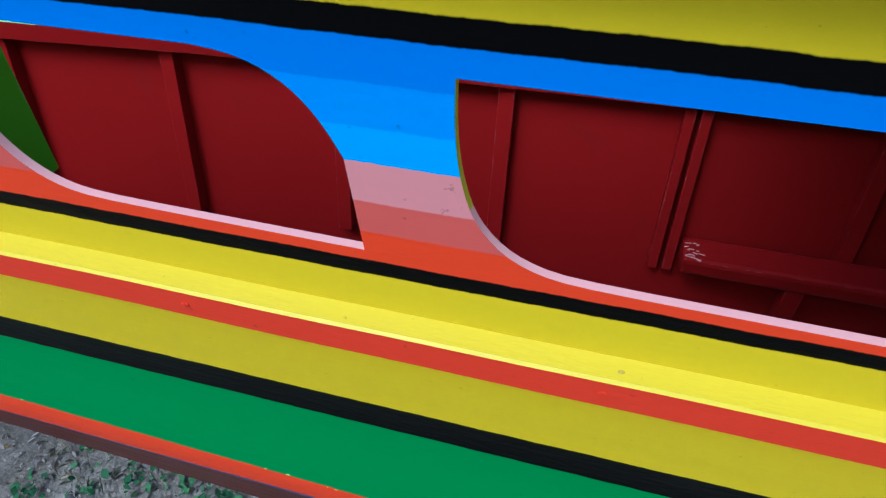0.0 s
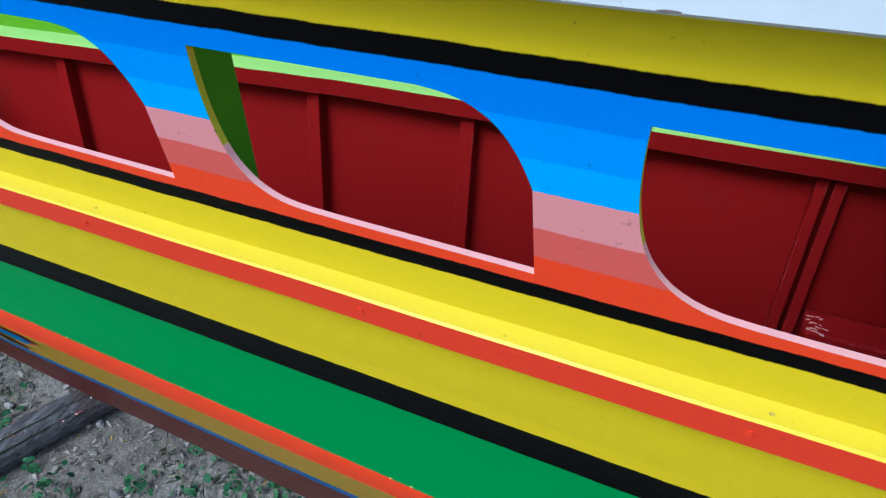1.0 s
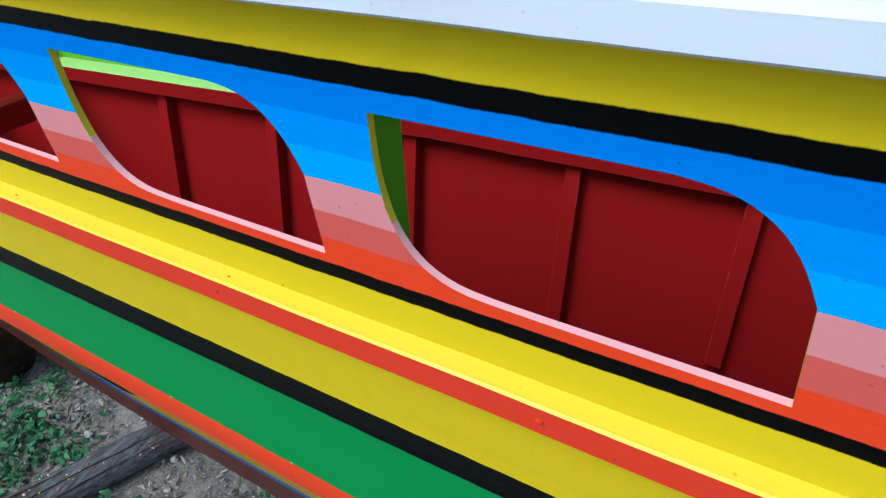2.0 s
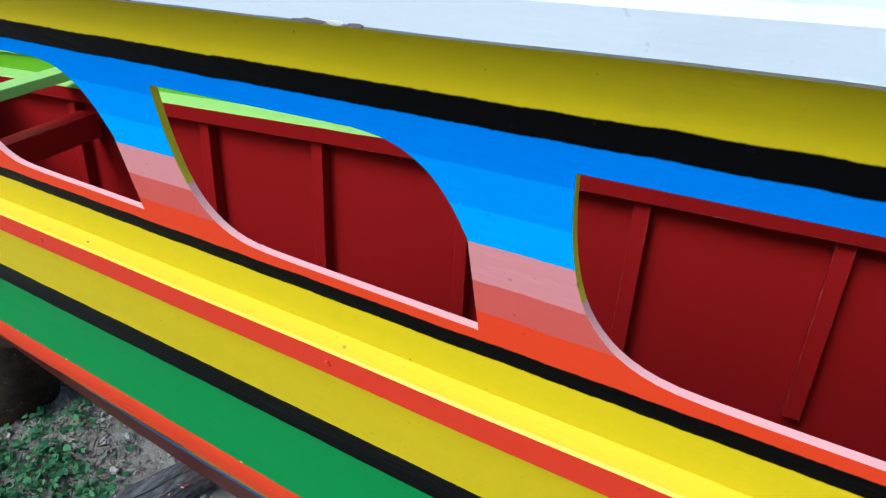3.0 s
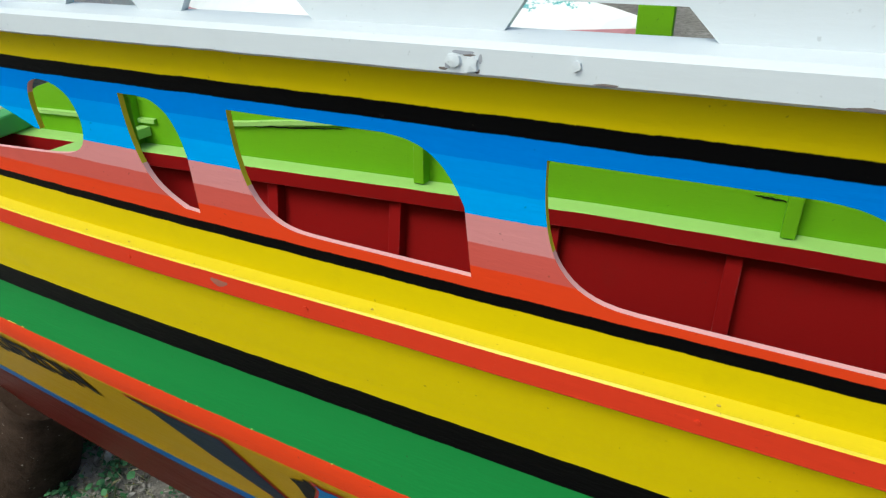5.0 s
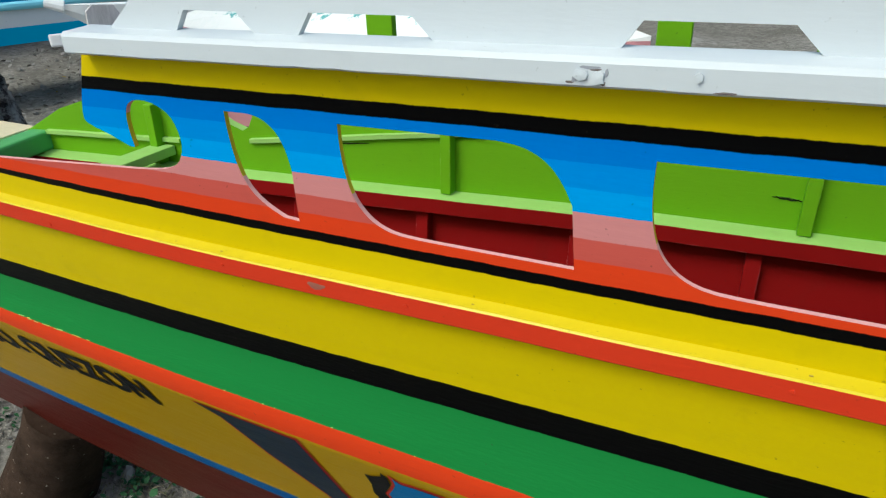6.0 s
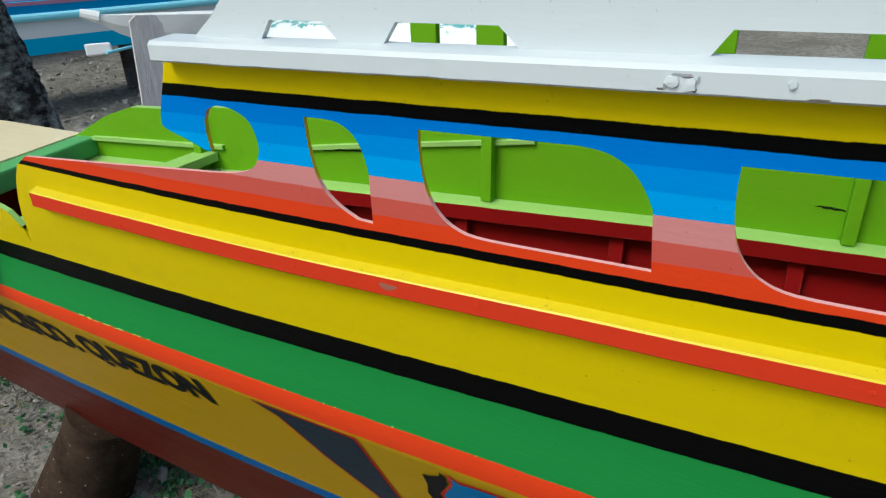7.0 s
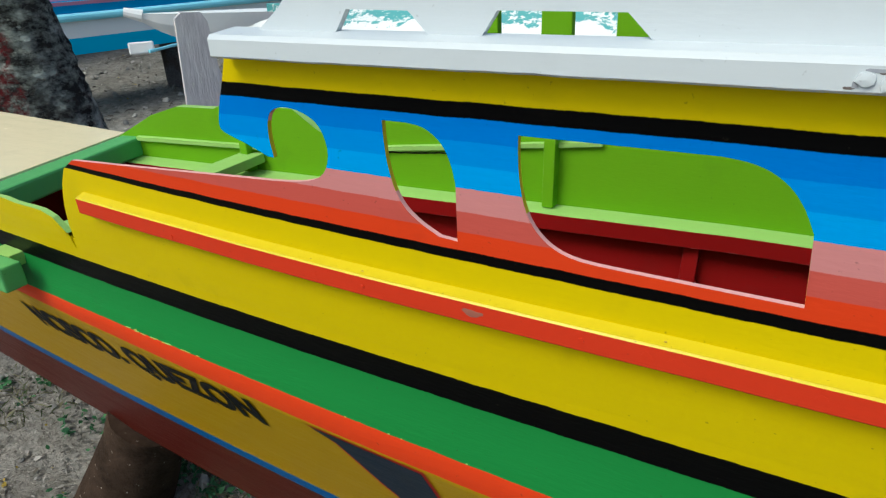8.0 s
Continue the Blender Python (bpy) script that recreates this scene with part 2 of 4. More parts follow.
boat = thing("outrigger_boat", "brightly striped wooden outrigger boat propped on logs", "boat")
outer = [(STERN, 1.705)] + END_CURVE + BOW_EDGE + [(STERN, 1.26)]
part("topside", cut_board(outer, HOLES, near_y, 0.008), [M_STRIPES, M_PINK_EDGE, M_YELLOW_EDGE, M_LIME], boat, "topside board with rounded openings, rainbow striped", True)


def hull_grid(x0, x1, nx, zs, y_of, thick):
    """A skin between heights zs (numbers or functions of x), thick towards +y."""
    bm = bmesh.new()
    xs = [x0 + (x1 - x0) * i / nx for i in range(nx + 1)]
    rows = [[bm.verts.new((x, y_of(x, z(x) if callable(z) else z), z(x) if callable(z) else z)) for x in xs] for z in zs]
    for r0, r1 in zip(rows, rows[1:]):
        for i in range(nx):
            bm.faces.new((r0[i], r0[i + 1], r1[i + 1], r1[i]))
    r = bmesh.ops.extrude_face_region(bm, geom=bm.faces[:])
    for g in r["geom"]:
        if isinstance(g, bmesh.types.BMVert):
            g.co.y += thick
    return bm


def ledge_z(x):
    return 1.062 - 0.022 * x


def between(a, b, f):
    return lambda x: a(x) + (b(x) - a(x)) * f


LOWER = [1.258, 1.235, 1.205, 1.175, 1.12, strake_z, chine_z, between(chine_z, line_z, 0.04), between(chine_z, line_z, 0.35), between(chine_z, line_z, 0.7), line_z, between(line_z, keel_z, 0.5), keel_z]
part("hull_side", hull_grid(BOW, STERN, 70, [1.285] + LOWER, lambda x, z: near_y(x, z) + (0.003 if z > 1.27 else 0.0006 if z > 1.25 else 0.0), 0.014), M_STRIPES, boat, smooth=True)
strake = part("bow_strake", hull_grid(BOW, -1.868, 60, [lambda x: 1.342 + 0.006 * noise.noise(Vector((x * 14, 0, 0))) + 0.004 * noise.noise(Vector((x * 41, 0, 0))) - 0.05 * max(0.0, 1 - abs(x + 1.868) / 0.05), 1.30, 1.26], near_y, 0.014), [M_STRIPES, M_LIME_PALE], boat, "lower bow strake with a chipped top edge")
for p in strake.data.polygons:
    p.material_index = 1 if p.normal.z > 0.6 else 0
part("hull_bottom", hull_grid(BOW, STERN, 30, [lambda x: keel_z(x) + 0.003, lambda x: keel_z(x) - 0.002], near_y, 0.48), M_MAROON, boat)


# rub rail
def rub_rail(y_of, s):
    bm = bmesh.new()
    n = 90
    rings = []
    for i in range(n + 1):
        x = -1.732 + (STERN + 1.732) * i / n
        dz = 0.016 * max(0.0, -0.9 - x) ** 1.5 + 0.0012 * noise.noise(Vector((x * 6, 0, 0)))
        y = y_of(x, 1.40)
        ring = [(y + s * 0.004, 1.4112 + dz), (y - s * 0.019, 1.4045 + dz), (y - s * 0.0215, 1.4020 + dz), (y - s * 0.0215, 1.373 + dz), (y - s * 0.0195, 1.3705 + dz), (y + s * 0.004, 1.369 + dz)]
        rings.append([bm.verts.new((x, yy, zz)) for yy, zz in ring])
    for r0, r1 in zip(rings, rings[1:]):
        for k in range(6):
            f = bm.faces.new((r0[k], r0[(k + 1) % 6], r1[(k + 1) % 6], r1[k]))
            f.material_index = 0 if k in (0, 1) else 1
    bm.faces.new(rings[0])
    bm.faces.new(rings[-1][::-1])
    return bm


part("rub_rail", rub_rail(near_y, 1), [M_YELLOW, M_RAIL_RED], boat, "rub rail, bright yellow top and red face")


# white cap and cabin side
def cap(y_of, s):
    bm = bmesh.new()
    n = 120
    rings = []
    x0 = -1.228
    for i in range(n + 1):
        x = x0 + (STERN - x0) * i / n
        y = y_of(x, 1.70)
        a = 0.0016 * noise.noise(Vector((x * 7, 0, 3))) + 0.0008 * noise.noise(Vector((x * 31, 0, 3)))
        ring = [(y + s * 0.02, 1.7055), (y - s * 0.029, 1.7095 + a), (y - s * 0.034, 1.7125 + a), (y - s * 0.034, 1.734), (y - s * 0.029, 1.740), (y + s * 0.02, 1.744)]
        rings.append([bm.verts.new((x, yy, zz)) for yy, zz in ring])
    for r0, r1 in zip(rings, rings[1:]):
        for k in range(6):
            bm.faces.new((r0[k], r0[(k + 1) % 6], r1[(k + 1) % 6], r1[k]))
    bm.faces.new(rings[0])
    bm.faces.new(rings[-1][::-1])
    return bm


part("rail_cap", cap(near_y, 1), M_WHITE, boat, "chipped white rail cap")
CUTS = [(-1.039, -0.905), (-0.836, -0.650), (-0.440, -0.261), (-0.05, 0.135), (0.35, 0.535), (0.75, 0.935)]


def cabin_board(cuts, y_of, thick):
    """Cabin side whose lower edge has flared slots standing on the cap."""
    pts = [(STERN, 1.98), (-1.0, 1.98), (-1.06, 1.88), (-1.10, 1.80), (-1.128, 1.772), (-1.168, 1.7425)]
    for a, b in cuts:
        pts += [(a, 1.7425), (a + 0.019, 1.7695), (b - 0.026, 1.7685), (b, 1.7425)]
    return cut_board(pts + [(STERN, 1.7425)], [], y_of, thick)


part("cabin_side", cabin_board(CUTS, lambda x, z: -0.005, 0.01), [M_WHITE, M_WHITE, M_WHITE, M_LIME], boat)

# far side: topside, hull, cap and cabin board, green and oxblood inside
far_outer = [(STERN, 1.47), (-1.0, 1.43), (-1.785, 1.41), (-1.82, 1.35), (-1.865, 1.262), (-1.89, 1.248), (-1.95, 1.272), (-2.05, 1.343), (-2.34, 1.345), (-2.38, 1.328), (-2.55, 1.328), (-2.68, 1.290), (-2.90, 1.18), (BOW, 1.15), (BOW, ledge_z(BOW) - 0.03), (-1.2, ledge_z(-1.2) - 0.03), (STERN, ledge_z(STERN) - 0.03)]
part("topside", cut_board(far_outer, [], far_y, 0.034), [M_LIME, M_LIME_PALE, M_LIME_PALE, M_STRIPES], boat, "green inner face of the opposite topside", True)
part("hull_side", hull_grid(BOW, STERN, 60, [lambda x: ledge_z(x) - 0.03, 0.5, keel_z], far_y, 0.014), M_DARK_RED, boat)
for x in (-1.36, -1.15, -0.945, -0.52, -0.13, 0.30, 0.70, 1.10):
    y = far_y(x, 1.43)
    part("cabin_post", box(bmesh.new(), (x - 0.045, y + 0.001, 1.40), (x + 0.045, y + 0.030, 1.97), 0.003), M_LIME, boat)
# unseen roof, added to darken the interior towards the stern
part("unseen_shade_roof", box(bmesh.new(), (0.5, -0.02, 1.98), (STERN, 2 * MID, 2.0), 0.004), M_WHITE, boat)


def slanted(x0, x1, n, sect, z_of, mats=None):
    """A lengthwise timber on the opposite side whose height follows z_of: sect is (dy, dz)."""
    bm = bmesh.new()
    rings = []
    for i in range(n + 1):
        x = x0 + (x1 - x0) * i / n
        z0 = z_of(x)
        rings.append([bm.verts.new((x, far_y(x, z0) + dy + 0.0015 * noise.noise(Vector((x * 9, dz * 40, 5))), z0 + dz + 0.0015 * noise.noise(Vector((x * 7, dy * 30, 0))))) for dy, dz in sect])
    k = len(sect)
    for r0, r1 in zip(rings, rings[1:]):
        for j in range(k):
            f = bm.faces.new((r0[j], r0[(j + 1) % k], r1[(j + 1) % k], r1[j]))
            f.material_index = mats[j] if mats else 0
    bm.faces.new(rings[0])
    bm.faces.new(rings[-1][::-1])
    return bm


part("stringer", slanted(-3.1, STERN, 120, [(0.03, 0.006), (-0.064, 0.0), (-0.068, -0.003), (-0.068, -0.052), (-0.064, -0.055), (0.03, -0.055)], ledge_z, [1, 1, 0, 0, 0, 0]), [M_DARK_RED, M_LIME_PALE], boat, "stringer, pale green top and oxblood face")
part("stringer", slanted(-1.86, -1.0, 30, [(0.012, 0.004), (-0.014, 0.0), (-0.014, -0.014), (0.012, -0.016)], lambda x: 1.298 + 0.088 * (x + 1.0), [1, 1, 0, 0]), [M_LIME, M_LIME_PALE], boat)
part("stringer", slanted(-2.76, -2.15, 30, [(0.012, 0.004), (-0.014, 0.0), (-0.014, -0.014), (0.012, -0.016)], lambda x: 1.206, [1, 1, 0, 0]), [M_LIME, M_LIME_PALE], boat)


def crack(x0, x1, z0, z1, seed):
    """A ragged split in the opposite board, with one lip standing proud."""
    bm = bmesh.new()
    lips = [[], [], []]
    for i in range(25):
        t = i / 24
        x, z = x0 + (x1 - x0) * t, z0 + (z1 - z0) * t + 0.004 * noise.noise(Vector((t * 9, seed, 0)))
        gap = 0.0045 * (0.35 + 0.65 * math.sin(math.pi * t)) * (1 + 0.6 * noise.noise(Vector((t * 17, seed, 4))))
        for lip, (dz, dy) in zip(lips, ((-gap, 0.001), (gap * 0.4, 0.001), (gap * 1.3, 0.006))):
            lip.append(bm.verts.new((x, far_y(x, z + dz) - dy, z + dz)))
    for a, b in zip(lips, lips[1:]):
        for i in range(24):
            bm.faces.new((a[i], a[i + 1], b[i + 1], b[i])).material_index = 0 if a is lips[0] else 1
    return part("crack", bm, [M_CRACK, M_LIME_PALE], boat, "ragged dark split in the green board")


M_CRACK = enamel("dark_split_wood", (0.02, 0.03, 0.012), 0.8)
crack(-1.78, -1.42, 1.212, 1.232, 1)
crack(-0.21, -0.13, 1.163, 1.156, 2)


def rib(x, z0, z1, wide, material):
    return part("rib", stick(bmesh.new(), (x, far_y(x, z0) - 0.012, z0), (x, far_y(x, z1) - 0.012, z1), wide, 0.052, up=(0, 1, 0)), material, boat)


for x, top in ((-2.24, 1.33), (-1.144, 1.42), (-0.115, 1.44), (0.97, 1.45)):
    rib(x, ledge_z(x) + 0.004, top, 0.036, M_LIME)
for x in (-2.3, -1.672, -1.224, -0.724, -0.225, 0.235, 0.702, 0.743, 1.19):
    rib(x, 0.5, ledge_z(x) - 0.05, 0.028 if 0.7 < x < 0.75 else 0.044, M_DARK_RED)
part("post", box(bmesh.new(), (-0.045, 0.012, 1.44), (-0.018, 0.070, 1.70), 0.003), M_LIME, boat)
part("post", box(bmesh.new(), (-1.060, 0.012, 1.44), (-1.028, 0.045, 1.70), 0.003), M_LIME, boat)
part("thwart", stick(bmesh.new(), (-2.20, 0.03, 1.17), (-2.225, 0.95, 1.163), 0.09, 0.035), M_LIME_PALE, boat, "pale green cross beam")
part("thwart", stick(bmesh.new(), (-2.19, 0.16, 0.97), (-2.21, 0.90, 0.97), 0.085, 0.09), M_DARK_RED, boat, "oxblood cross beam")
bench = part("bench", box(bmesh.new(), (0.768, 1.085, 0.545), (1.9, far_y(0.8, 0.6) - 0.004, 0.60), 0.012), M_DARK_RED, boat, "oxblood side bench with a chipped end")
part("bench_leg", box(bmesh.new(), (1.05, 1.095, 0.20), (1.10, 1.135, 0.545), 0.004), M_DARK_RED, boat)
for i in range(16):
    rnd = random.Random(700 + i)
    bm = bmesh.new()
    x, y = 0.772 + 0.05 * rnd.random() ** 1.6, rnd.uniform(1.09, 1.17)
    stick(bm, (x, y, 0.6005), (x + rnd.uniform(0.006, 0.02), y + rnd.uniform(-0.008, 0.008), 0.6005), rnd.uniform(0.002, 0.005), 0.0012, 0.0)
    part("scuff", bm, M_PINK_EDGE, bench)
for i in range(4):
    part("floorboard", box(bmesh.new(), (-2.4, 0.34 + 0.116 * i, 0.43), (STERN, 0.45 + 0.116 * i, 0.448), 0.002), M_DARK_RED, boat)
part("transom", box(bmesh.new(), (STERN, 0.0, keel_z(STERN)), (STERN + 0.02, 2 * MID, 1.72)), M_DARK_RED, boat)
part("outrigger_arm", stick(bmesh.new(), (-2.635, 0.03, 1.165), (-2.815, 0.92, 1.165), 0.095, 0.075, 0.010), M_BEAM, boat, "green outrigger arm set across the gunwales")
part("arm_bracket", box(bmesh.new(), (-2.26, -0.025, 1.122), (-2.10, 0.03, 1.188), 0.006), M_BEAM, boat)
M_CREAM = enamel("cream_deck_paint", (0.94, 0.80, 0.52), 0.2)
M_CREAM.node_tree.nodes["Principled BSDF"].inputs["Specular IOR Level"].default_value = 0.6
bm = bmesh.new()
f = bm.faces.new([bm.verts.new(p) for p in ((-2.71, 0.08, 1.185), (-2.87, 0.90, 1.185), (-4.1, 0.95, 1.185), (-4.15, 0.30, 1.185))])
r = bmesh.ops.extrude_face_region(bm, geom=[f])
for v in r["geom"]:
    if isinstance(v, bmesh.types.BMVert):
        v.co.z += 0.018
part("foredeck", bm, M_CREAM, boat, "cream painted plywood foredeck")

# painted lettering and figures on the lower strake
M_LETTER = enamel("black_lettering", (0.006, 0.006, 0.008), 0.45)
M_NAVY = enamel("navy_figure", (0.018, 0.03, 0.05), 0.4, 0.8)
M_SKYBLUE = enamel("blue_figure", (0.006, 0.16, 0.42), 0.4)
M_EDGE_RED = enamel("red_outline", (0.5, 0.03, 0.02), 0.4)


def on_hull(x, z, lift=0.0025):
    return Vector((x, near_y(x, z) - lift, z))


def lettering(text, x_right, z_right, width, height, rise):
    """Sign-painter's capitals, wide and leaning, laid onto the strake."""
    cu = bpy.data.curves.new("lettering", 'FONT')
    cu.body, cu.size, cu.offset = text, 1.0, 0.05
    tmp = new("lettering_source", cu)
    bpy.context.view_layer.update()
    me = bpy.data.meshes.new_from_object(tmp.evaluated_get(bpy.context.evaluated_depsgraph_get()))
    bpy.data.objects.remove(tmp)
    bm = bmesh.new()
    bm.from_mesh(me)
    bpy.data.meshes.remove(me)
    xs, zs = [v.co.x for v in bm.verts], [v.co.y for v in bm.verts]
    lo, hi, top = min(xs), max(xs), max(zs)
    for v in bm.verts:
        u, h = (v.co.x - lo) / (hi - lo), v.co.y / top
        x = x_right - width * (1 - u) + 0.006 * h
        v.co = on_hull(x, z_right + rise * (1 - u) + height * h)
    return bm


part("lettering", lettering("NCISCO. QUEZON", -1.398, 0.918, 0.925, 0.100, -0.022), M_LETTER, boat, "hand-painted black capitals")


def figure(pts, lift, material, label=""):
    bm = bmesh.new()
    vs = [bm.verts.new(on_hull(x, z, lift)) for x, z in pts]
    f = bm.faces.new(vs)
    bmesh.ops.triangulate(bm, faces=[f])
    return part("painted_figure", bm, material, boat, label)


figure([(-1.236, 1.0235), (-0.972, 1.018), (-0.955, 0.79), (-0.938, 0.69), (-1.01, 0.67), (-1.047, 0.735), (-1.122, 0.855), (-1.18, 0.985)], 0.002, M_EDGE_RED)
figure([(-1.225, 1.0215), (-0.978, 1.011), (-0.962, 0.79), (-0.946, 0.70), (-1.00, 0.68), (-1.038, 0.742), (-1.113, 0.860), (-1.172, 0.990)], 0.0035, M_NAVY, "dark navy painted streak")
figure([(-0.845, 0.960), (-0.831, 0.960), (-0.804, 0.977), (-0.799, 0.997), (-0.791, 0.981), (-0.793, 0.950), (-0.807, 0.921), (-0.826, 0.885), (-0.815, 0.845), (-0.850, 0.835), (-0.857, 0.867), (-0.845, 0.916)], 0.003, M_LETTER, "black painted figure")
figure([(-0.786, 0.996), (-0.766, 0.980), (-0.735, 0.984), (-0.645, 0.984), (-0.66, 0.93), (-0.80, 0.835), (-0.822, 0.86), (-0.824, 0.888), (-0.802, 0.926), (-0.788, 0.955)], 0.002, M_EDGE_RED)
figure([(-0.778, 0.986), (-0.764, 0.971), (-0.735, 0.976), (-0.655, 0.977), (-0.67, 0.935), (-0.795, 0.845), (-0.812, 0.865), (-0.814, 0.892), (-0.793, 0.930), (-0.780, 0.958)], 0.0035, M_SKYBLUE, "blue painted figure")

# ---- ground ----
m, nt, b = mat("dry_beach_soil", 0.9)
big = noise_out(nt, 1.3, 6.0, 0.6)
c = mix_rgb(nt, ramp(nt, big, 0.35, 0.65), (0.23, 0.21, 0.185), (0.41, 0.38, 0.345))
c = mix_rgb(nt, ramp(nt, noise_out(nt, 14.0, 8.0, 0.7), 0.4, 0.7), c, (0.13, 0.118, 0.10))
c = mix_rgb(nt, ramp(nt, noise_out(nt, 60.0, 3.0, 0.6), 0.62, 0.70), c, (0.45, 0.41, 0.36))
nt.links.new(c, b.inputs["Base Color"])
bump(nt, b, math_node(nt, 'ADD', noise_out(nt, 40.0, 8.0, 0.7), noise_out(nt, 9.0, 3.0)), 0.9, 0.02)
M_SOIL = m


def ground_z(x, y):
    d = max(0.0, math.hypot(x + 0.5, y - 0.4) - 2.2)
    return -0.35 + 0.075 * d / (1 + d / 60.0) + 0.03 * noise.noise(Vector((x * 1.1, y * 1.1, 0))) + 0.012 * noise.noise(Vector((x * 5, y * 5, 2)))


bm = bmesh.new()
N, A = 40, 96
rad = [0.0] + [0.25 * 1.21 ** i for i in range(N)]
rows = []
for r in rad[1:]:
    rows.append([bm.verts.new((-1 + r * math.cos(2 * math.pi * k / A), 0.5 + r * math.sin(2 * math.pi * k / A), ground_z(-1 + r * math.cos(2 * math.pi * k / A), 0.5 + r * math.sin(2 * math.pi * k / A)))) for k in range(A)])
centre = bm.verts.new((-1, 0.5, ground_z(-1, 0.5)))
for k in range(A):
    bm.faces.new((centre, rows[0][k], rows[0][(k + 1) % A]))
for r0, r1 in zip(rows, rows[1:]):
    for k in range(A):
        bm.faces.new((r0[k], r1[k], r1[(k + 1) % A], r0[(k + 1) % A]))
g = part("ground", bm, M_SOIL, None, smooth=True)
tagged(g, "bare grey-brown beach soil with litter", "ground", kind="structure")

# ---- wear on the boat ----
M_BARE = enamel("bare_wood_chip", (0.17, 0.14, 0.13), 0.8)
M_GREYWEAR = enamel("worn_grey_paint", (0.34, 0.12, 0.085), 0.6)
M_OCHREWEAR = enamel("worn_yellow_paint", (0.55, 0.42, 0.08), 0.6)
M_SCUFF = enamel("scuffed_grey_paint", (0.34, 0.35, 0.39), 0.7)
M_CHIPWHITE = enamel("chipped_filler", (0.62, 0.60, 0.56), 0.8, 0.9, 0.8)


def fleck(name, centre, normal, w, h, material, seed, label="", thick=0.0012):
    """A ragged flake of paint or a chip lying on a surface."""
    rnd = random.Random(seed)
    n = Vector(normal).normalized()
    u = Vector((1, 0, 0))
    v = n.cross(u).normalized()
    bm = bmesh.new()
    k = 11
    ring = []
    for i in range(k):
        a = 2 * math.pi * i / k
        r = rnd.uniform(0.6, 1.0)
        ring.append(Vector(centre) + u * (math.cos(a) * w / 2 * r) + v * (math.sin(a) * h / 2 * r))
    f0 = [bm.verts.new(p - n * 0.001) for p in ring]
    f1 = [bm.verts.new(p + n * thick - (p - Vector(centre)) * 0.12) for p in ring]
    top = bm.verts.new(Vector(centre) + n * thick * rnd.uniform(1.0, 1.6))
    for i in range(k):
        j = (i + 1) % k
        bm.faces.new((f0[i], f0[j], f1[j], f1[i]))
        bm.faces.new((f1[i], f1[j], top))
    return part(name, bm, material, boat, label)


# dents and chips on the cap's outer edge, splintered knot, worn rail patch
for i, (x, z, w, h, m_) in enumerate(((-0.470, 1.719, 0.018, 0.017, M_WHITE), (-0.452, 1.716, 0.017, 0.021, M_WHITE), (-0.461, 1.726, 0.026, 0.005, M_SCUFF), (-0.476, 1.714, 0.008, 0.009, M_SCUFF), (-0.444, 1.722, 0.005, 0.012, M_SCUFF), (-0.36, 1.722, 0.010, 0.010, M_WHITE), (-0.455, 1.724, 0.016, 0.003, M_BARE), (-0.480, 1.711, 0.014, 0.004, M_BARE), (-0.447, 1.711, 0.007, 0.006, M_BARE), (-0.155, 1.7085, 0.040, 0.004, M_BARE), (-0.135, 1.7085, 0.016, 0.005, M_CHIPWHITE),
                                      (-0.120, 1.7085, 0.018, 0.0035, M_BARE), (0.33, 1.7088, 0.012, 0.003, M_BARE), (0.40, 1.7088, 0.022, 0.0022, M_BARE), (-0.335, 1.7088, 0.03, 0.003, M_BARE), (0.47, 1.733, 0.016, 0.007, M_LETTER), (0.445, 1.735, 0.01, 0.005, M_LETTER))):
    fleck("paint_chip", (x, near_y(x, 1.70) - 0.0335, z + 0.004), (0, -1, 0.05), w, h, m_, i, thick=0.0035 if m_ is M_WHITE else 0.0008)
for i, (x, w) in enumerate(((-0.850, 0.045), (-0.62, 0.018), (-0.585, 0.03), (-1.12, 0.012), (0.10, 0.02), (-0.44, 0.02))):
    fleck("worn_patch", (x, near_y(x, 1.39) - 0.0217, 1.388), (0, -1, 0), w, 0.016, M_GREYWEAR if i == 0 else M_RAIL_RED, 40 + i, thick=0.0006)
for i, x in enumerate((-1.45, -1.03, -0.70, -0.22, 0.16, 0.52)):
    z = 1.388
    fleck("nail_head", (x, near_y(x, 1.39) - 0.0219, z), (0, -1, 0), 0.009, 0.009, M_RAIL_RED, 60 + i, thick=0.0016)
for i in range(24):
    rnd = random.Random(i)
    near = i < 13
    x = rnd.uniform(-1.78, -1.50) if near else rnd.uniform(-1.3, 0.3)
    fleck("paint_chip", (x, near_y(x, strake_z(x)) - 0.0003, strake_z(x) + rnd.uniform(-0.002, 0.002)), (0, -1, 0.1), rnd.uniform(0.012, 0.034) if near else rnd.uniform(0.003, 0.007), rnd.uniform(0.0016, 0.0034), M_LIME_PALE if i % 2 else M_OCHREWEAR, 80 + i, thick=0.0004)
for i in range(6):
    x = random.Random(i + 300).uniform(-1.4, 0.6)
    fleck("paint_chip", (x, near_y(x, 1.41) - 0.012, 1.4085), (0, -0.1, 1), random.Random(i + 7).uniform(0.004, 0.008), 0.003, M_OCHREWEAR, 120 + i, thick=0.0003)
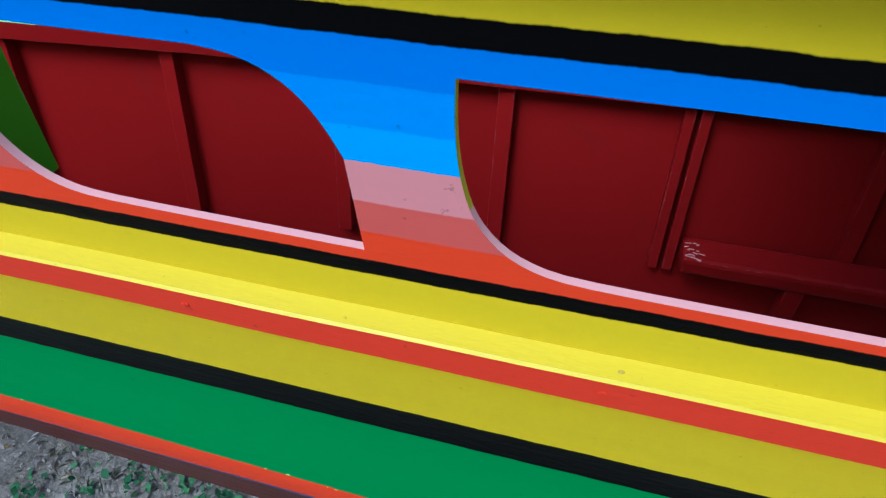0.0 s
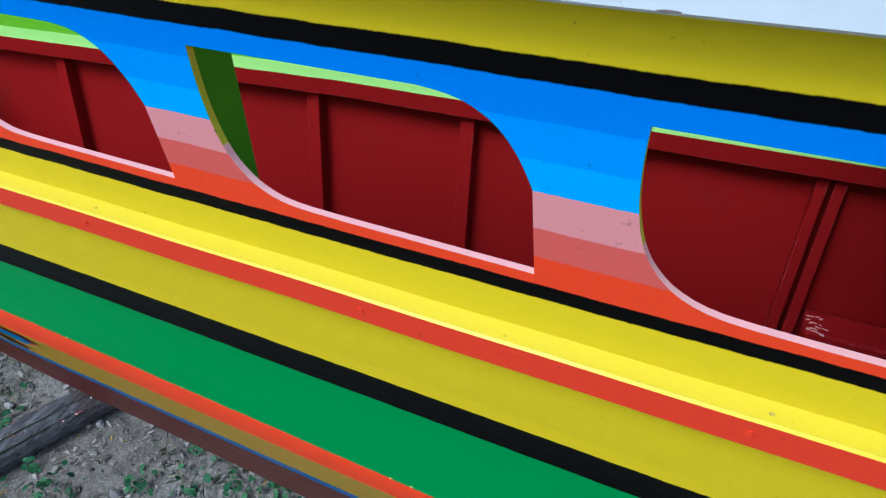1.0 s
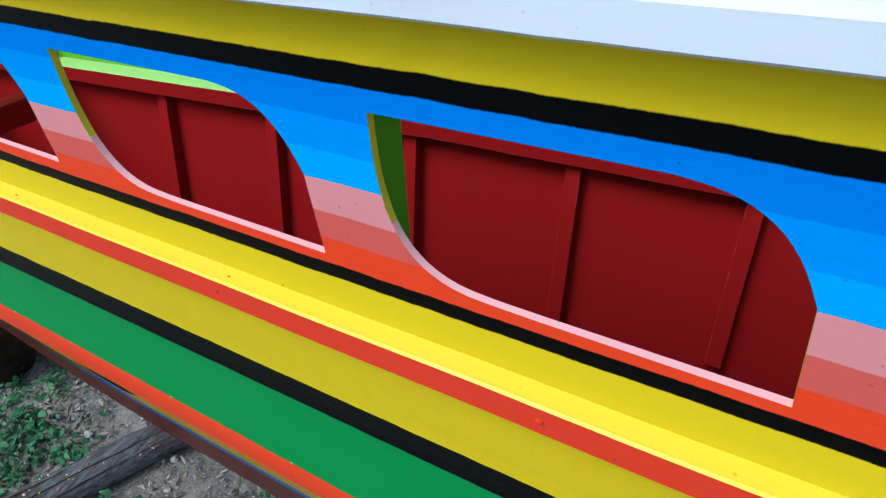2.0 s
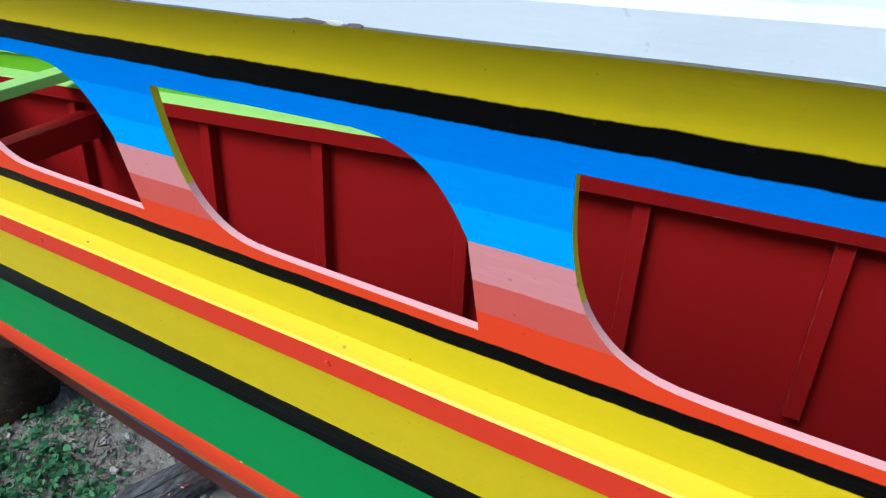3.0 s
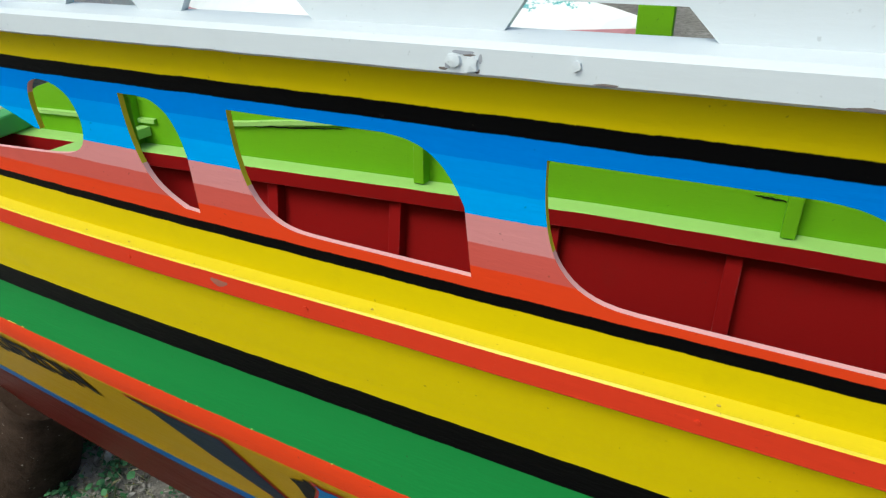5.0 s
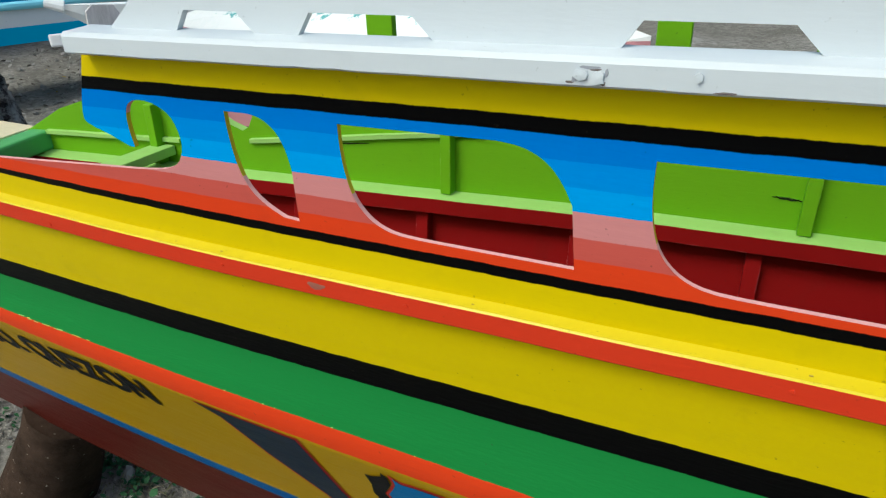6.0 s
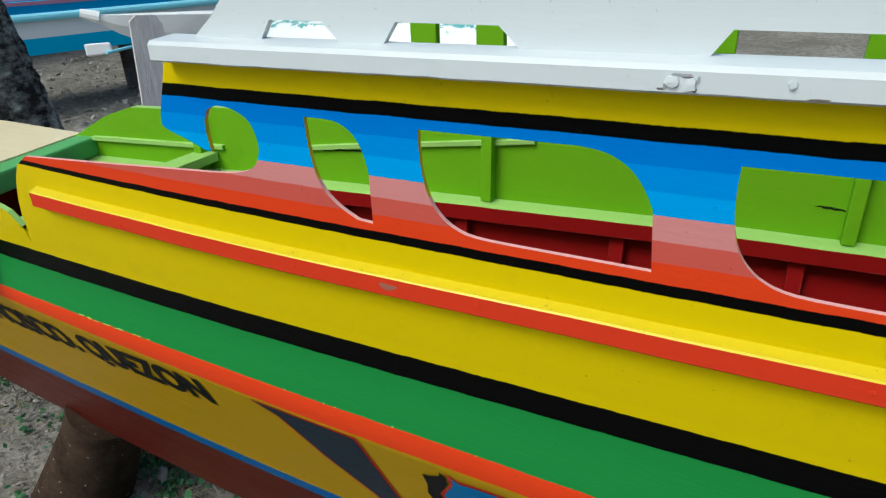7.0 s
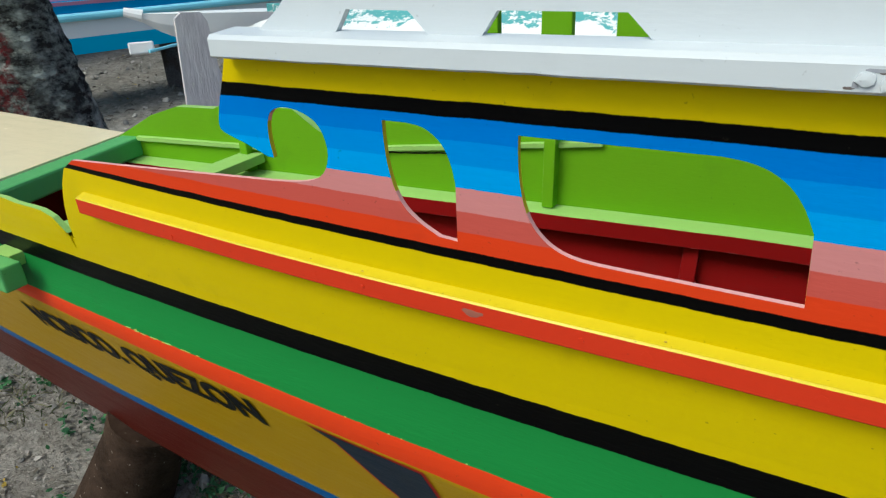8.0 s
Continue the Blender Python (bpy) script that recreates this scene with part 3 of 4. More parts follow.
# ---- wood and bark ----
m, nt, b = mat("weathered_log_bark", 0.85)
c = mix_rgb(nt, ramp(nt, noise_out(nt, 10.0, 6.0, 0.65, stretch=(6, 1, 6)), 0.35, 0.7), (0.05, 0.047, 0.052), (0.21, 0.205, 0.22))
nt.links.new(mix_rgb(nt, ramp(nt, noise_out(nt, 3.0, 4.0), 0.55, 0.75), c, (0.07, 0.045, 0.035)), b.inputs["Base Color"])
bump(nt, b, noise_out(nt, 24.0, 6.0, 0.7, stretch=(4, 0.6, 4)), 0.9, 0.012)
M_LOG = m
m, nt, b = mat("brown_stump_wood", 0.85)
c = mix_rgb(nt, ramp(nt, noise_out(nt, 9.0, 6.0, 0.65), 0.35, 0.7), (0.026, 0.016, 0.011), (0.075, 0.047, 0.033))
nt.links.new(mix_rgb(nt, ramp(nt, noise_out(nt, 40.0, 2.0), 0.70, 0.76), c, (0.35, 0.30, 0.26)), b.inputs["Base Color"])
bump(nt, b, noise_out(nt, 30.0, 6.0, 0.7), 0.8, 0.01)
M_STUMP = m
m, nt, b = mat("coconut_bark", 0.9)
wv = nt.nodes.new("ShaderNodeTexCoord").outputs["Object"]
bark_crack = ramp(nt, noise_out(nt, 8.0, 9.0, 0.72, stretch=(1.0, 1.0, 1.8)), 0.42, 0.58)
c = mix_rgb(nt, bark_crack, (0.030, 0.030, 0.029), (0.46, 0.50, 0.46))
c = mix_rgb(nt, ramp(nt, noise_out(nt, 5.0, 6.0, 0.7), 0.54, 0.74), c, (0.10, 0.098, 0.092))
c = mix_rgb(nt, ramp(nt, noise_out(nt, 11.0, 6.0, 0.7, stretch=(1, 1, 1.4)), 0.60, 0.70), c, (0.60, 0.64, 0.58))
sepx = nt.nodes.new("ShaderNodeSeparateXYZ")
nt.links.new(wv, sepx.inputs[0])
side = math_node(nt, 'ADD', math_node(nt, 'MULTIPLY', sepx.outputs[0], -0.35), math_node(nt, 'MULTIPLY', sepx.outputs[1], -1.0))
patch = math_node(nt, 'MULTIPLY', ramp(nt, math_node(nt, 'ADD', side, math_node(nt, 'MULTIPLY', noise_out(nt, 8.0, 4.0), 0.12)), 0.175, 0.20), ramp(nt, sepx.outputs[2], 1.62, 1.58))
flaky = ramp(nt, noise_out(nt, 22.0, 7.0, 0.72), 0.42, 0.58)
c = mix_rgb(nt, math_node(nt, 'MULTIPLY', patch, flaky), c, (0.17, 0.025, 0.028))
nt.links.new(c, b.inputs["Base Color"])
bump(nt, b, math_node(nt, 'ADD', bark_crack, noise_out(nt, 30.0, 6.0, 0.7)), 1.0, 0.03)
M_BARK = m
m, nt, b = mat("leaf_litter", 0.85)
inf = nt.nodes.new("ShaderNodeNewGeometry").outputs["Random Per Island"]
c = mix_rgb(nt, ramp(nt, inf, 0.1, 0.9), (0.10, 0.085, 0.07), (0.42, 0.39, 0.36))
nt.links.new(mix_rgb(nt, ramp(nt, inf, 0.975, 0.98), c, (0.40, 0.29, 0.06)), b.inputs["Base Color"])
M_LITTER = m
m, nt, b = mat("creeping_weed_leaf", 0.55)
inf = nt.nodes.new("ShaderNodeNewGeometry").outputs["Random Per Island"]
nt.links.new(mix_rgb(nt, inf, (0.022, 0.085, 0.038), (0.085, 0.22, 0.09)), b.inputs["Base Color"])
M_WEED = m
m, nt, b = mat("dry_grass", 0.8)
inf = nt.nodes.new("ShaderNodeNewGeometry").outputs["Random Per Island"]
nt.links.new(mix_rgb(nt, inf, (0.05, 0.10, 0.03), (0.36, 0.32, 0.20)), b.inputs["Base Color"])
M_GRASS = m
m, nt, b = mat("beach_stone", 0.8)
inf = nt.nodes.new("ShaderNodeNewGeometry").outputs["Random Per Island"]
nt.links.new(mix_rgb(nt, inf, (0.08, 0.08, 0.085), (0.42, 0.40, 0.37)), b.inputs["Base Color"])
M_STONE = m

# ---- supports under the boat ----
bm = bmesh.new()
pts = [(-2.12 + 0.52 * t + 0.010 * math.sin(t * 5), -0.55 + 1.17 * t, -0.272 + 0.004 * math.sin(t * 9)) for t in [i / 12 for i in range(13)]]
tube(bm, pts, [0.082 - 0.008 * (i / 12) for i in range(13)], 18, 0.10)
log_ = thing("log", "dark weathered log with paint splashes lying on the soil", "log")
part("trunk", bm, M_LOG, log_)
for i in range(60):
    rnd = random.Random(500 + i)
    t = rnd.uniform(0.45, 0.98)
    a = rnd.uniform(-0.5, 1.0)
    n = Vector((math.sin(a) * 0.914, -math.sin(a) * 0.406, math.cos(a)))
    p = Vector((-2.12 + 0.52 * t + 0.010 * math.sin(t * 5), -0.55 + 1.17 * t, -0.272)) + n * (0.083 - 0.008 * t)
    f = fleck("paint_splash", p, n, rnd.uniform(0.008, 0.026) * (1.0 if i % 9 else 2.2), rnd.uniform(0.005, 0.014), rnd.choice([M_OCHREWEAR, M_GREYWEAR, M_CHIPWHITE, M_PINK_EDGE, M_MAROON]), 500 + i, thick=0.0004)
    f.parent = log_
for a, t0, t1 in ((0.42, 0.35, 0.97), (0.95, 0.5, 0.9), (-0.1, 0.3, 0.7)):
    bm = bmesh.new()
    rows = []
    for i in range(30):
        t = t0 + (t1 - t0) * i / 29
        aa = a + 0.07 * noise.noise(Vector((t * 14, a, 0)))
        mid = Vector((-2.12 + 0.52 * t + 0.010 * math.sin(t * 5), -0.55 + 1.17 * t, -0.272 + 0.004 * math.sin(t * 9)))
        half = 0.035 * math.sin(math.pi * (i + 0.5) / 30)
        rows.append([bm.verts.new(mid + Vector((math.sin(q) * 0.914, -math.sin(q) * 0.406, math.cos(q))) * (0.0865 - 0.008 * t)) for q in (aa - half, aa + half)])
    for r0, r1 in zip(rows, rows[1:]):
        bm.faces.new((r0[0], r0[1], r1[1], r1[0]))
    part("split", bm, M_CRACK, log_, "dark drying split along the log")
bm = bmesh.new()
tube(bm, [(-2.90, 0.42, -0.44), (-2.83, 0.44, -0.30), (-2.74, 0.46, -0.12), (-2.64, 0.48, 0.06), (-2.58, 0.50, 0.183)], [0.225, 0.195, 0.175, 0.16, 0.155], 22, 0.10)
stump = thing("tree_stump", "brown tree stump propping up the bow", "stump")
part("trunk", bm, M_STUMP, stump, smooth=True)
bm = bmesh.new()
tube(bm, [(1.5, 0.57, -0.42), (1.5, 0.57, -0.1), (1.51, 0.57, 0.09)], [0.18, 0.16, 0.15], 18, 0.1)
stump = thing("tree_stump", "brown tree stump propping up the stern", "stump")
part("trunk", bm, M_STUMP, stump, smooth=True)


# ---- soil cover: litter, weeds, grass, stones ----
def flake(bm, p, size, yaw, tilt, curl, ratio=0.5):
    m_ = Matrix.Translation(p) @ Euler((tilt, curl, yaw)).to_matrix().to_4x4()
    a, w = size, size * ratio
    co = [(-a, 0, 0), (-a * 0.3, -w, a * 0.15), (a * 0.5, -w * 0.7, a * 0.1), (a, 0, -a * 0.05), (a * 0.5, w * 0.7, a * 0.12), (-a * 0.3, w, a * 0.12)]
    bm.faces.new([bm.verts.new(m_ @ Vector(c_)) for c_ in co])


rnd = random.Random(11)
bm = bmesh.new()
for i in range(26000):
    x, y = rnd.uniform(-4.6, 0.8), rnd.uniform(-0.5, 2.4)
    flake(bm, (x, y, ground_z(x, y) + rnd.uniform(0.002, 0.012)), 0.004 + 0.018 * rnd.random() ** 2.0, rnd.uniform(0, 6.3), rnd.gauss(0, 0.4), rnd.gauss(0, 0.3), rnd.uniform(0.18, 0.55))
for i in range(5000):
    x, y = rnd.uniform(-11, -2.5), rnd.uniform(0.8, 7.5)
    flake(bm, (x, y, ground_z(x, y) + rnd.uniform(0.003, 0.02)), rnd.uniform(0.015, 0.06), rnd.uniform(0, 6.3), rnd.gauss(0, 0.3), rnd.gauss(0, 0.3), rnd.uniform(0.15, 0.5))
tagged(part("leaf_litter", bm, M_LITTER, None), "dry grey-brown leaf and chip litter", "litter", kind="stuff")
bm = bmesh.new()
for i in range(1050):
    x, y = (rnd.uniform(-4.2, 0.6), rnd.uniform(-0.3, 1.9)) if i < 900 else (rnd.gauss(-2.35, 0.3), rnd.gauss(0.05, 0.25))
    if i < 900 and noise.noise(Vector((x * 1.7, y * 1.7, 7))) < -0.08:
        continue
    for k in range(rnd.randint(7, 18)):
        a, r = rnd.uniform(0, 6.3), abs(rnd.gauss(0, 0.05))
        px, py = x + r * math.cos(a), y + r * math.sin(a)
        flake(bm, (px, py, ground_z(px, py) + rnd.uniform(0.008, 0.05)), 0.007 + 0.017 * rnd.random() ** 1.5, rnd.uniform(0, 6.3), rnd.gauss(0, 0.5), rnd.gauss(0, 0.5), rnd.uniform(0.45, 0.75))
tagged(part("creeping_weeds", bm, M_WEED, None), "low green creeping weeds in patches", "weeds", kind="stuff")
bm = bmesh.new()
for i in range(12000):
    x, y = rnd.uniform(-4.2, 0.6), rnd.uniform(-0.4, 2.0)
    if noise.noise(Vector((x * 1.4, y * 1.4, 3))) < 0.0:
        continue
    z, a, h = ground_z(x, y), rnd.uniform(0, 6.3), rnd.uniform(0.02, 0.07)
    lean = Vector((rnd.gauss(0, 0.5), rnd.gauss(0, 0.5), 1)).normalized() * h
    d = Vector((math.cos(a), math.sin(a), 0)) * 0.0018
    p = Vector((x, y, z))
    bm.faces.new([bm.verts.new(q) for q in (p - d, p + d, p + lean * 0.6 + d * 0.6, p + lean * 1.0 + Vector((lean.x, lean.y, -h * 0.15)) * 0.5)])
tagged(part("grass", bm, M_GRASS, None), "sparse half-dry grass blades", "grass", kind="stuff")
bm = bmesh.new()
for i in range(520):
    x, y = (rnd.uniform(-4.4, 0.8), rnd.uniform(-0.4, 2.2)) if i < 380 else (rnd.uniform(-10, -3), rnd.uniform(1, 7))
    r = bmesh.ops.create_icosphere(bm, subdivisions=1, radius=1.0)
    s = rnd.uniform(0.006, 0.022) if i < 370 else rnd.uniform(0.02, 0.05)
    m_ = Matrix.LocRotScale((x, y, ground_z(x, y) + s * 0.25), Euler((rnd.uniform(0, 6), rnd.uniform(0, 6), 0)), (s * rnd.uniform(0.8, 1.5), s, s * rnd.uniform(0.5, 0.8)))
    for v in r["verts"]:
        v.co = m_ @ (v.co * rnd.uniform(0.8, 1.15))
tagged(part("pebbles", bm, M_STONE, None), "scattered grey pebbles and coral bits", "pebbles", kind="stuff")

# ---- coconut palm ----
palm = thing("coconut_palm", "grey rough-barked coconut trunk with a dark red painted mark", "tree", at=(-4.32, 1.42, 0.0))
bm = bmesh.new()
radius_at = [(-0.4, 0.50), (0.15, 0.42), (0.4, 0.37), (0.7, 0.325), (0.95, 0.285), (1.2, 0.25), (1.45, 0.225), (1.75, 0.205), (2.1, 0.19), (2.6, 0.175), (3.4, 0.16), (5.0, 0.15), (8.0, 0.14), (11.2, 0.13)]
hs = [-0.4 + 0.03 * i for i in range(100)] + [2.6 + 0.3 * i for i in range(29)] + [11.2]
rings = []
for h in hs:
    r0 = float(np.interp(h, [q[0] for q in radius_at], [q[1] for q in radius_at]))
    ring = []
    for k in range(110):
        a = 2 * math.pi * k / 110
        q = Vector((math.cos(a) * r0, math.sin(a) * r0, h))
        rough = 0.10 * noise.noise(q * 3.0) + 0.07 * noise.noise(Vector((q.x * 9, q.y * 9, h * 16))) + 0.05 * noise.noise(Vector((q.x * 24, q.y * 24, h * 40)))
        c_ = Vector((-0.045 * h + 0.03 * math.sin(h * 1.3), -0.012 * h, h))
        ring.append(bm.verts.new(c_ + Vector((math.cos(a), math.sin(a), 0)) * r0 * (1 + rough)))
    rings.append(ring)
for r0, r1 in zip(rings, rings[1:]):
    for k in range(110):
        bm.faces.new((r0[k], r0[(k + 1) % 110], r1[(k + 1) % 110], r1[k]))
bm.faces.new(rings[-1])
part("trunk", bm, M_BARK, palm, smooth=True)
for k in range(14):
    a, rnd2 = 2 * math.pi * k / 14, random.Random(900 + k)
    bm = bmesh.new()
    L, drop = rnd2.uniform(2.2, 2.9), rnd2.uniform(0.8, 2.2)
    prev = None
    for i in range(26):
        t = i / 25
        p = Vector((-0.50 + math.cos(a) * L * t, -0.09 + math.sin(a) * L * t, 11.15 + 0.9 * t - drop * t * t * 1.6))
        if prev is not None:
            d = (p - prev).normalized()
            s = d.cross(Vector((0, 0, 1))).normalized()
            for sg in (-1, 1):
                q = p + s * sg * 0.62 * math.sin(math.pi * (0.12 + 0.86 * t)) + d * 0.22 - Vector((0, 0, 0.28))
                bm.faces.new([bm.verts.new(v) for v in (p, p + d * 0.045, q)])
            bm.faces.new([bm.verts.new(v) for v in (prev - s * 0.012, prev + s * 0.012, p + s * 0.010, p - s * 0.010)])
        prev = p
    part("frond", bm, M_WEED, palm)

# ---- the boats drawn up behind ----
M_SEA_BLUE = enamel("sky_blue_enamel", (0.02, 0.50, 0.86), 0.4)
M_LIGHT_BLUE = enamel("light_blue_enamel", (0.32, 0.80, 0.95), 0.4)
M_DEEP_BLUE = enamel("deep_blue_enamel", (0.015, 0.24, 0.50), 0.4)
M_GREYWHITE = enamel("greyish_white_enamel", (0.80, 0.81, 0.83), 0.5)
M_CANOE = enamel("bright_white_enamel", (0.93, 0.93, 0.93), 0.4, 0.1, 0.15)
M_ROSE = enamel("rose_enamel", (0.62, 0.22, 0.33), 0.45)


def moored(name, label, origin, yaw, length, sect, wide):
    """A slender hull: sect lists (height, inward offset, material) bands, bottom to top."""
    ob = thing(name, label, "boat", at=origin)
    ob.rotation_euler = (0, 0, yaw)
    n = 28
    for (z0, o0, m_), (z1, o1, _m) in zip(sect, sect[1:]):
        bm = bmesh.new()
        for sg in (-1, 1):
            rows = []
            for i in range(n + 1):
                u = -1 + 2 * i / n
                w = wide * (1 - abs(u) ** 3.2)
                lift = 0.32 * abs(u) ** 3
                rows.append([bm.verts.new((u * length / 2, sg * max(0.004, w - o), z + lift * (z / sect[-1][0]))) for z, o in ((z0, o0), (z1, o1))])
            for r0, r1 in zip(rows, rows[1:]):
                bm.faces.new((r0[0], r1[0], r1[1], r0[1]))
        part("strake", bm, m_, ob)
    bm = bmesh.new()
    rows = []
    for i in range(n + 1):
        u = -1 + 2 * i / n
        w = wide * (1 - abs(u) ** 3.2) + 0.004
        rows.append([bm.verts.new((u * length / 2, s * w, sect[-1][0] - 0.05 + 0.32 * abs(u) ** 3)) for s in (-1, 1)])
    for r0, r1 in zip(rows, rows[1:]):
        bm.faces.new((r0[0], r1[0], r1[1], r0[1]))
    part("deck", bm, M_SEA_BLUE, ob)
    return ob


blue_boat = moored("outrigger_boat", "blue and white wooden boat with a rose gunwale", (-8.30, 5.45, 0.80), radians(72), 11.0,
                   [(0.0, 0.05, M_SEA_BLUE), (0.19, 0.0, M_GREYWHITE), (0.38, 0.0, M_DEEP_BLUE), (0.55, 0.0, M_ROSE), (0.59, -0.01, M_ROSE)], 0.55)
part("rub_rail", tube(bmesh.new(), [(-4.6 + 0.4 * i, -0.585 + 0.55 * abs(-1 + (0.9 + 0.4 * i) / 5.5) ** 3.2, 0.42 + 0.22 * abs((-4.6 + 0.4 * i) / 5.5) ** 3) for i in range(24)], [0.045] * 24, 10), M_LIGHT_BLUE, blue_boat, "light blue rub rail")
part("cabin", box(bmesh.new(), (0.6, -0.3, 0.53), (2.4, 0.3, 0.82), 0.03), M_LIGHT_BLUE, blue_boat, "light blue low cabin")
part("mast_stay", tube(bmesh.new(), [(0.9, -0.5, 0.5), (0.6, -0.35, 0.95), (0.4, -0.25, 1.6)], [0.03, 0.03, 0.03]), M_LIGHT_BLUE, blue_boat)
for x in (-3.5, 0.2, 3.6):
    ch = thing("keel_block", "dark timber block under a beached boat", "timber", at=(0, 0, 0), group="blocks under the blue boat")
    p = Matrix.Translation((-8.30, 5.45, 0)) @ Matrix.Rotation(radians(72), 4, 'Z') @ Vector((x, 0, 0))
    part("block", box(bmesh.new(), (p.x - 0.3, p.y - 0.12, ground_z(p.x, p.y) - 0.05), (p.x + 0.3, p.y + 0.12, 0.80), 0.01), M_LOG, ch)

# small white outrigger canoe with a hanging float block
canoe = thing("canoe", "white pointed canoe raised on trestles", "boat", at=(-5.34, 2.86, 0.0))
canoe.rotation_euler = (0, 0, radians(-38))
bm = bmesh.new()
rings = []
for i in range(29):
    u = i / 28
    w, zt, zb = 0.02 + 0.17 * min(1, u * 6) ** 0.8 + 0.28 * max(0.0, min(1.0, (u - 0.2) * 5)), 1.42 - 0.06 * min(1, u * 4), 1.40 - 0.32 * min(1, u * 9) ** 0.75
    c = Vector((0.10 * u * 4.2 * 0.4, 5.6 * u, 0))
    rings.append([bm.verts.new(c + Vector((dx, 0, z))) for dx, z in ((-w, zt), (-w * 0.75, (zt + zb) / 2), (0, zb), (w * 0.75, (zt + zb) / 2), (w, zt))])
for r0, r1 in zip(rings, rings[1:]):
    for k in range(5):
        bm.faces.new((r0[k], r0[(k + 1) % 5], r1[(k + 1) % 5], r1[k]))
part("hull", bm, M_CANOE, canoe)
part("prow_tip", tube(bmesh.new(), [(0, -0.05, 1.44), (0.01, 0.08, 1.40)], [0.035, 0.05], 10), M_CANOE, canoe)
part("arm", tube(bmesh.new(), [(0.14, 0.52, 1.20), (0.32, 0.25, 1.19), (0.47, 0.08, 1.18)], [0.012, 0.012, 0.012]), M_LIGHT_BLUE, canoe, "thin light blue strut")
part("float_block", box(bmesh.new(), (0.40, -0.06, 1.09), (0.60, 0.12, 1.18), 0.012, Matrix.Rotation(radians(-8), 4, 'Y')), M_CANOE, canoe, "white foam float block")
for y in (2.4, 4.4):
    part("trestle", box(bmesh.new(), (-0.06, y, -0.3), (0.2, y + 0.08, 1.09), 0.005), M_LOG, canoe)

# upturned white hull on trestles, teal paint flaking off its bottom
m, nt, b = mat("flaking_white_and_teal_paint", 0.5)
sepz = nt.nodes.new("ShaderNodeSeparateXYZ")
nt.links.new(nt.nodes.new("ShaderNodeTexCoord").outputs["Object"], sepz.inputs[0])
flake_edge = math_node(nt, 'ADD', sepz.outputs[2], math_node(nt, 'MULTIPLY', math_node(nt, 'SUBTRACT', noise_out(nt, 9.0, 7.0, 0.7), 0.5), 0.28))
c = mix_rgb(nt, ramp(nt, flake_edge, 1.405, 1.412), (0.88, 0.88, 0.87), (0.13, 0.42, 0.42))
c = mix_rgb(nt, ramp(nt, noise_out(nt, 14.0, 7.0, 0.7), 0.54, 0.56), c, (0.86, 0.87, 0.86))
nt.links.new(mix_rgb(nt, ramp(nt, sepz.outputs[2], 1.287, 1.284), c, (0.52, 0.24, 0.26)), b.inputs["Base Color"])
bump(nt, b, noise_out(nt, 40.0, 5.0, 0.7), 0.4, 0.003)
upturned = thing("upturned_boat", "upturned white boat, flaking teal paint, rose band, on trestles", "boat", at=(-2.55, 3.0, 0.0))
bm = bmesh.new()
rings = []
for i in range(31):
    u = -1 + i / 15
    w = max(0.03, 1 - abs(u) ** 3.5)
    rings.append([bm.verts.new((1.72 * u, yy * w, 0.75 + (z - 0.75) * (1 - 0.22 * abs(u) ** 4))) for yy, z in
                  ((-0.55, 0.75), (-0.52, 1.1), (-0.44, 1.25), (-0.20, 1.40), (0.0, 1.47), (0.20, 1.40), (0.44, 1.25), (0.52, 1.1), (0.55, 0.75))])
for r0, r1 in zip(rings, rings[1:]):
    for k in range(8):
        bm.faces.new((r0[k], r1[k], r1[k + 1], r0[k + 1]))
part("hull", bm, m, upturned)
part("keel", box(bmesh.new(), (-1.45, -0.02, 1.43), (1.45, 0.02, 1.49), 0.006), m, upturned)
for x in (-1.0, 1.0):
    part("trestle", box(bmesh.new(), (x - 0.05, -0.5, ground_z(-2.55 + x, 3.0) - 0.05), (x + 0.05, 0.5, 0.78), 0.006), M_LOG, upturned)

# weathered plank standing behind the boat
plank = thing("plank", "grey weathered plank standing upright in the soil", "plank", at=(-2.96, 1.42, 0))
m, nt, b = mat("weathered_grey_plank", 0.85)
c = mix_rgb(nt, ramp(nt, noise_out(nt, 12.0, 6.0, 0.65, stretch=(5, 5, 0.6)), 0.35, 0.7), (0.52, 0.48, 0.52), (0.74, 0.70, 0.73))
nt.links.new(mix_rgb(nt, ramp(nt, noise_out(nt, 30.0, 3.0), 0.66, 0.72), c, (0.65, 0.63, 0.62)), b.inputs["Base Color"])
bump(nt, b, noise_out(nt, 30.0, 5.0, 0.7, stretch=(4, 4, 0.5)), 0.6, 0.006)
bm = bmesh.new()
outline = [(-0.105, -0.45), (-0.10, 1.2), (-0.075, 1.58), (-0.045, 1.605), (0.04, 1.60), (0.062, 1.56), (0.075, 1.35), (0.12, 1.2), (0.125, -0.45)]
f = bm.faces.new([bm.verts.new((0.5 * a, 0.86 * a, h)) for a, h in outline])
r = bmesh.ops.extrude_face_region(bm, geom=[f])
for v in r["geom"]:
    if isinstance(v, bmesh.types.BMVert):
        v.co += Vector((-0.03, 0.018, 0))
part("board", bm, m, plank)

# ---- shrubs and trees closing the distance, three added to dim the sky ----
m, nt, b = mat("far_foliage", 0.7)
inf = nt.nodes.new("ShaderNodeNewGeometry").outputs["Random Per Island"]
nt.links.new(mix_rgb(nt, inf, (0.012, 0.032, 0.014), (0.075, 0.13, 0.055)), b.inputs["Base Color"])
M_FAR = m
rnd = random.Random(77)


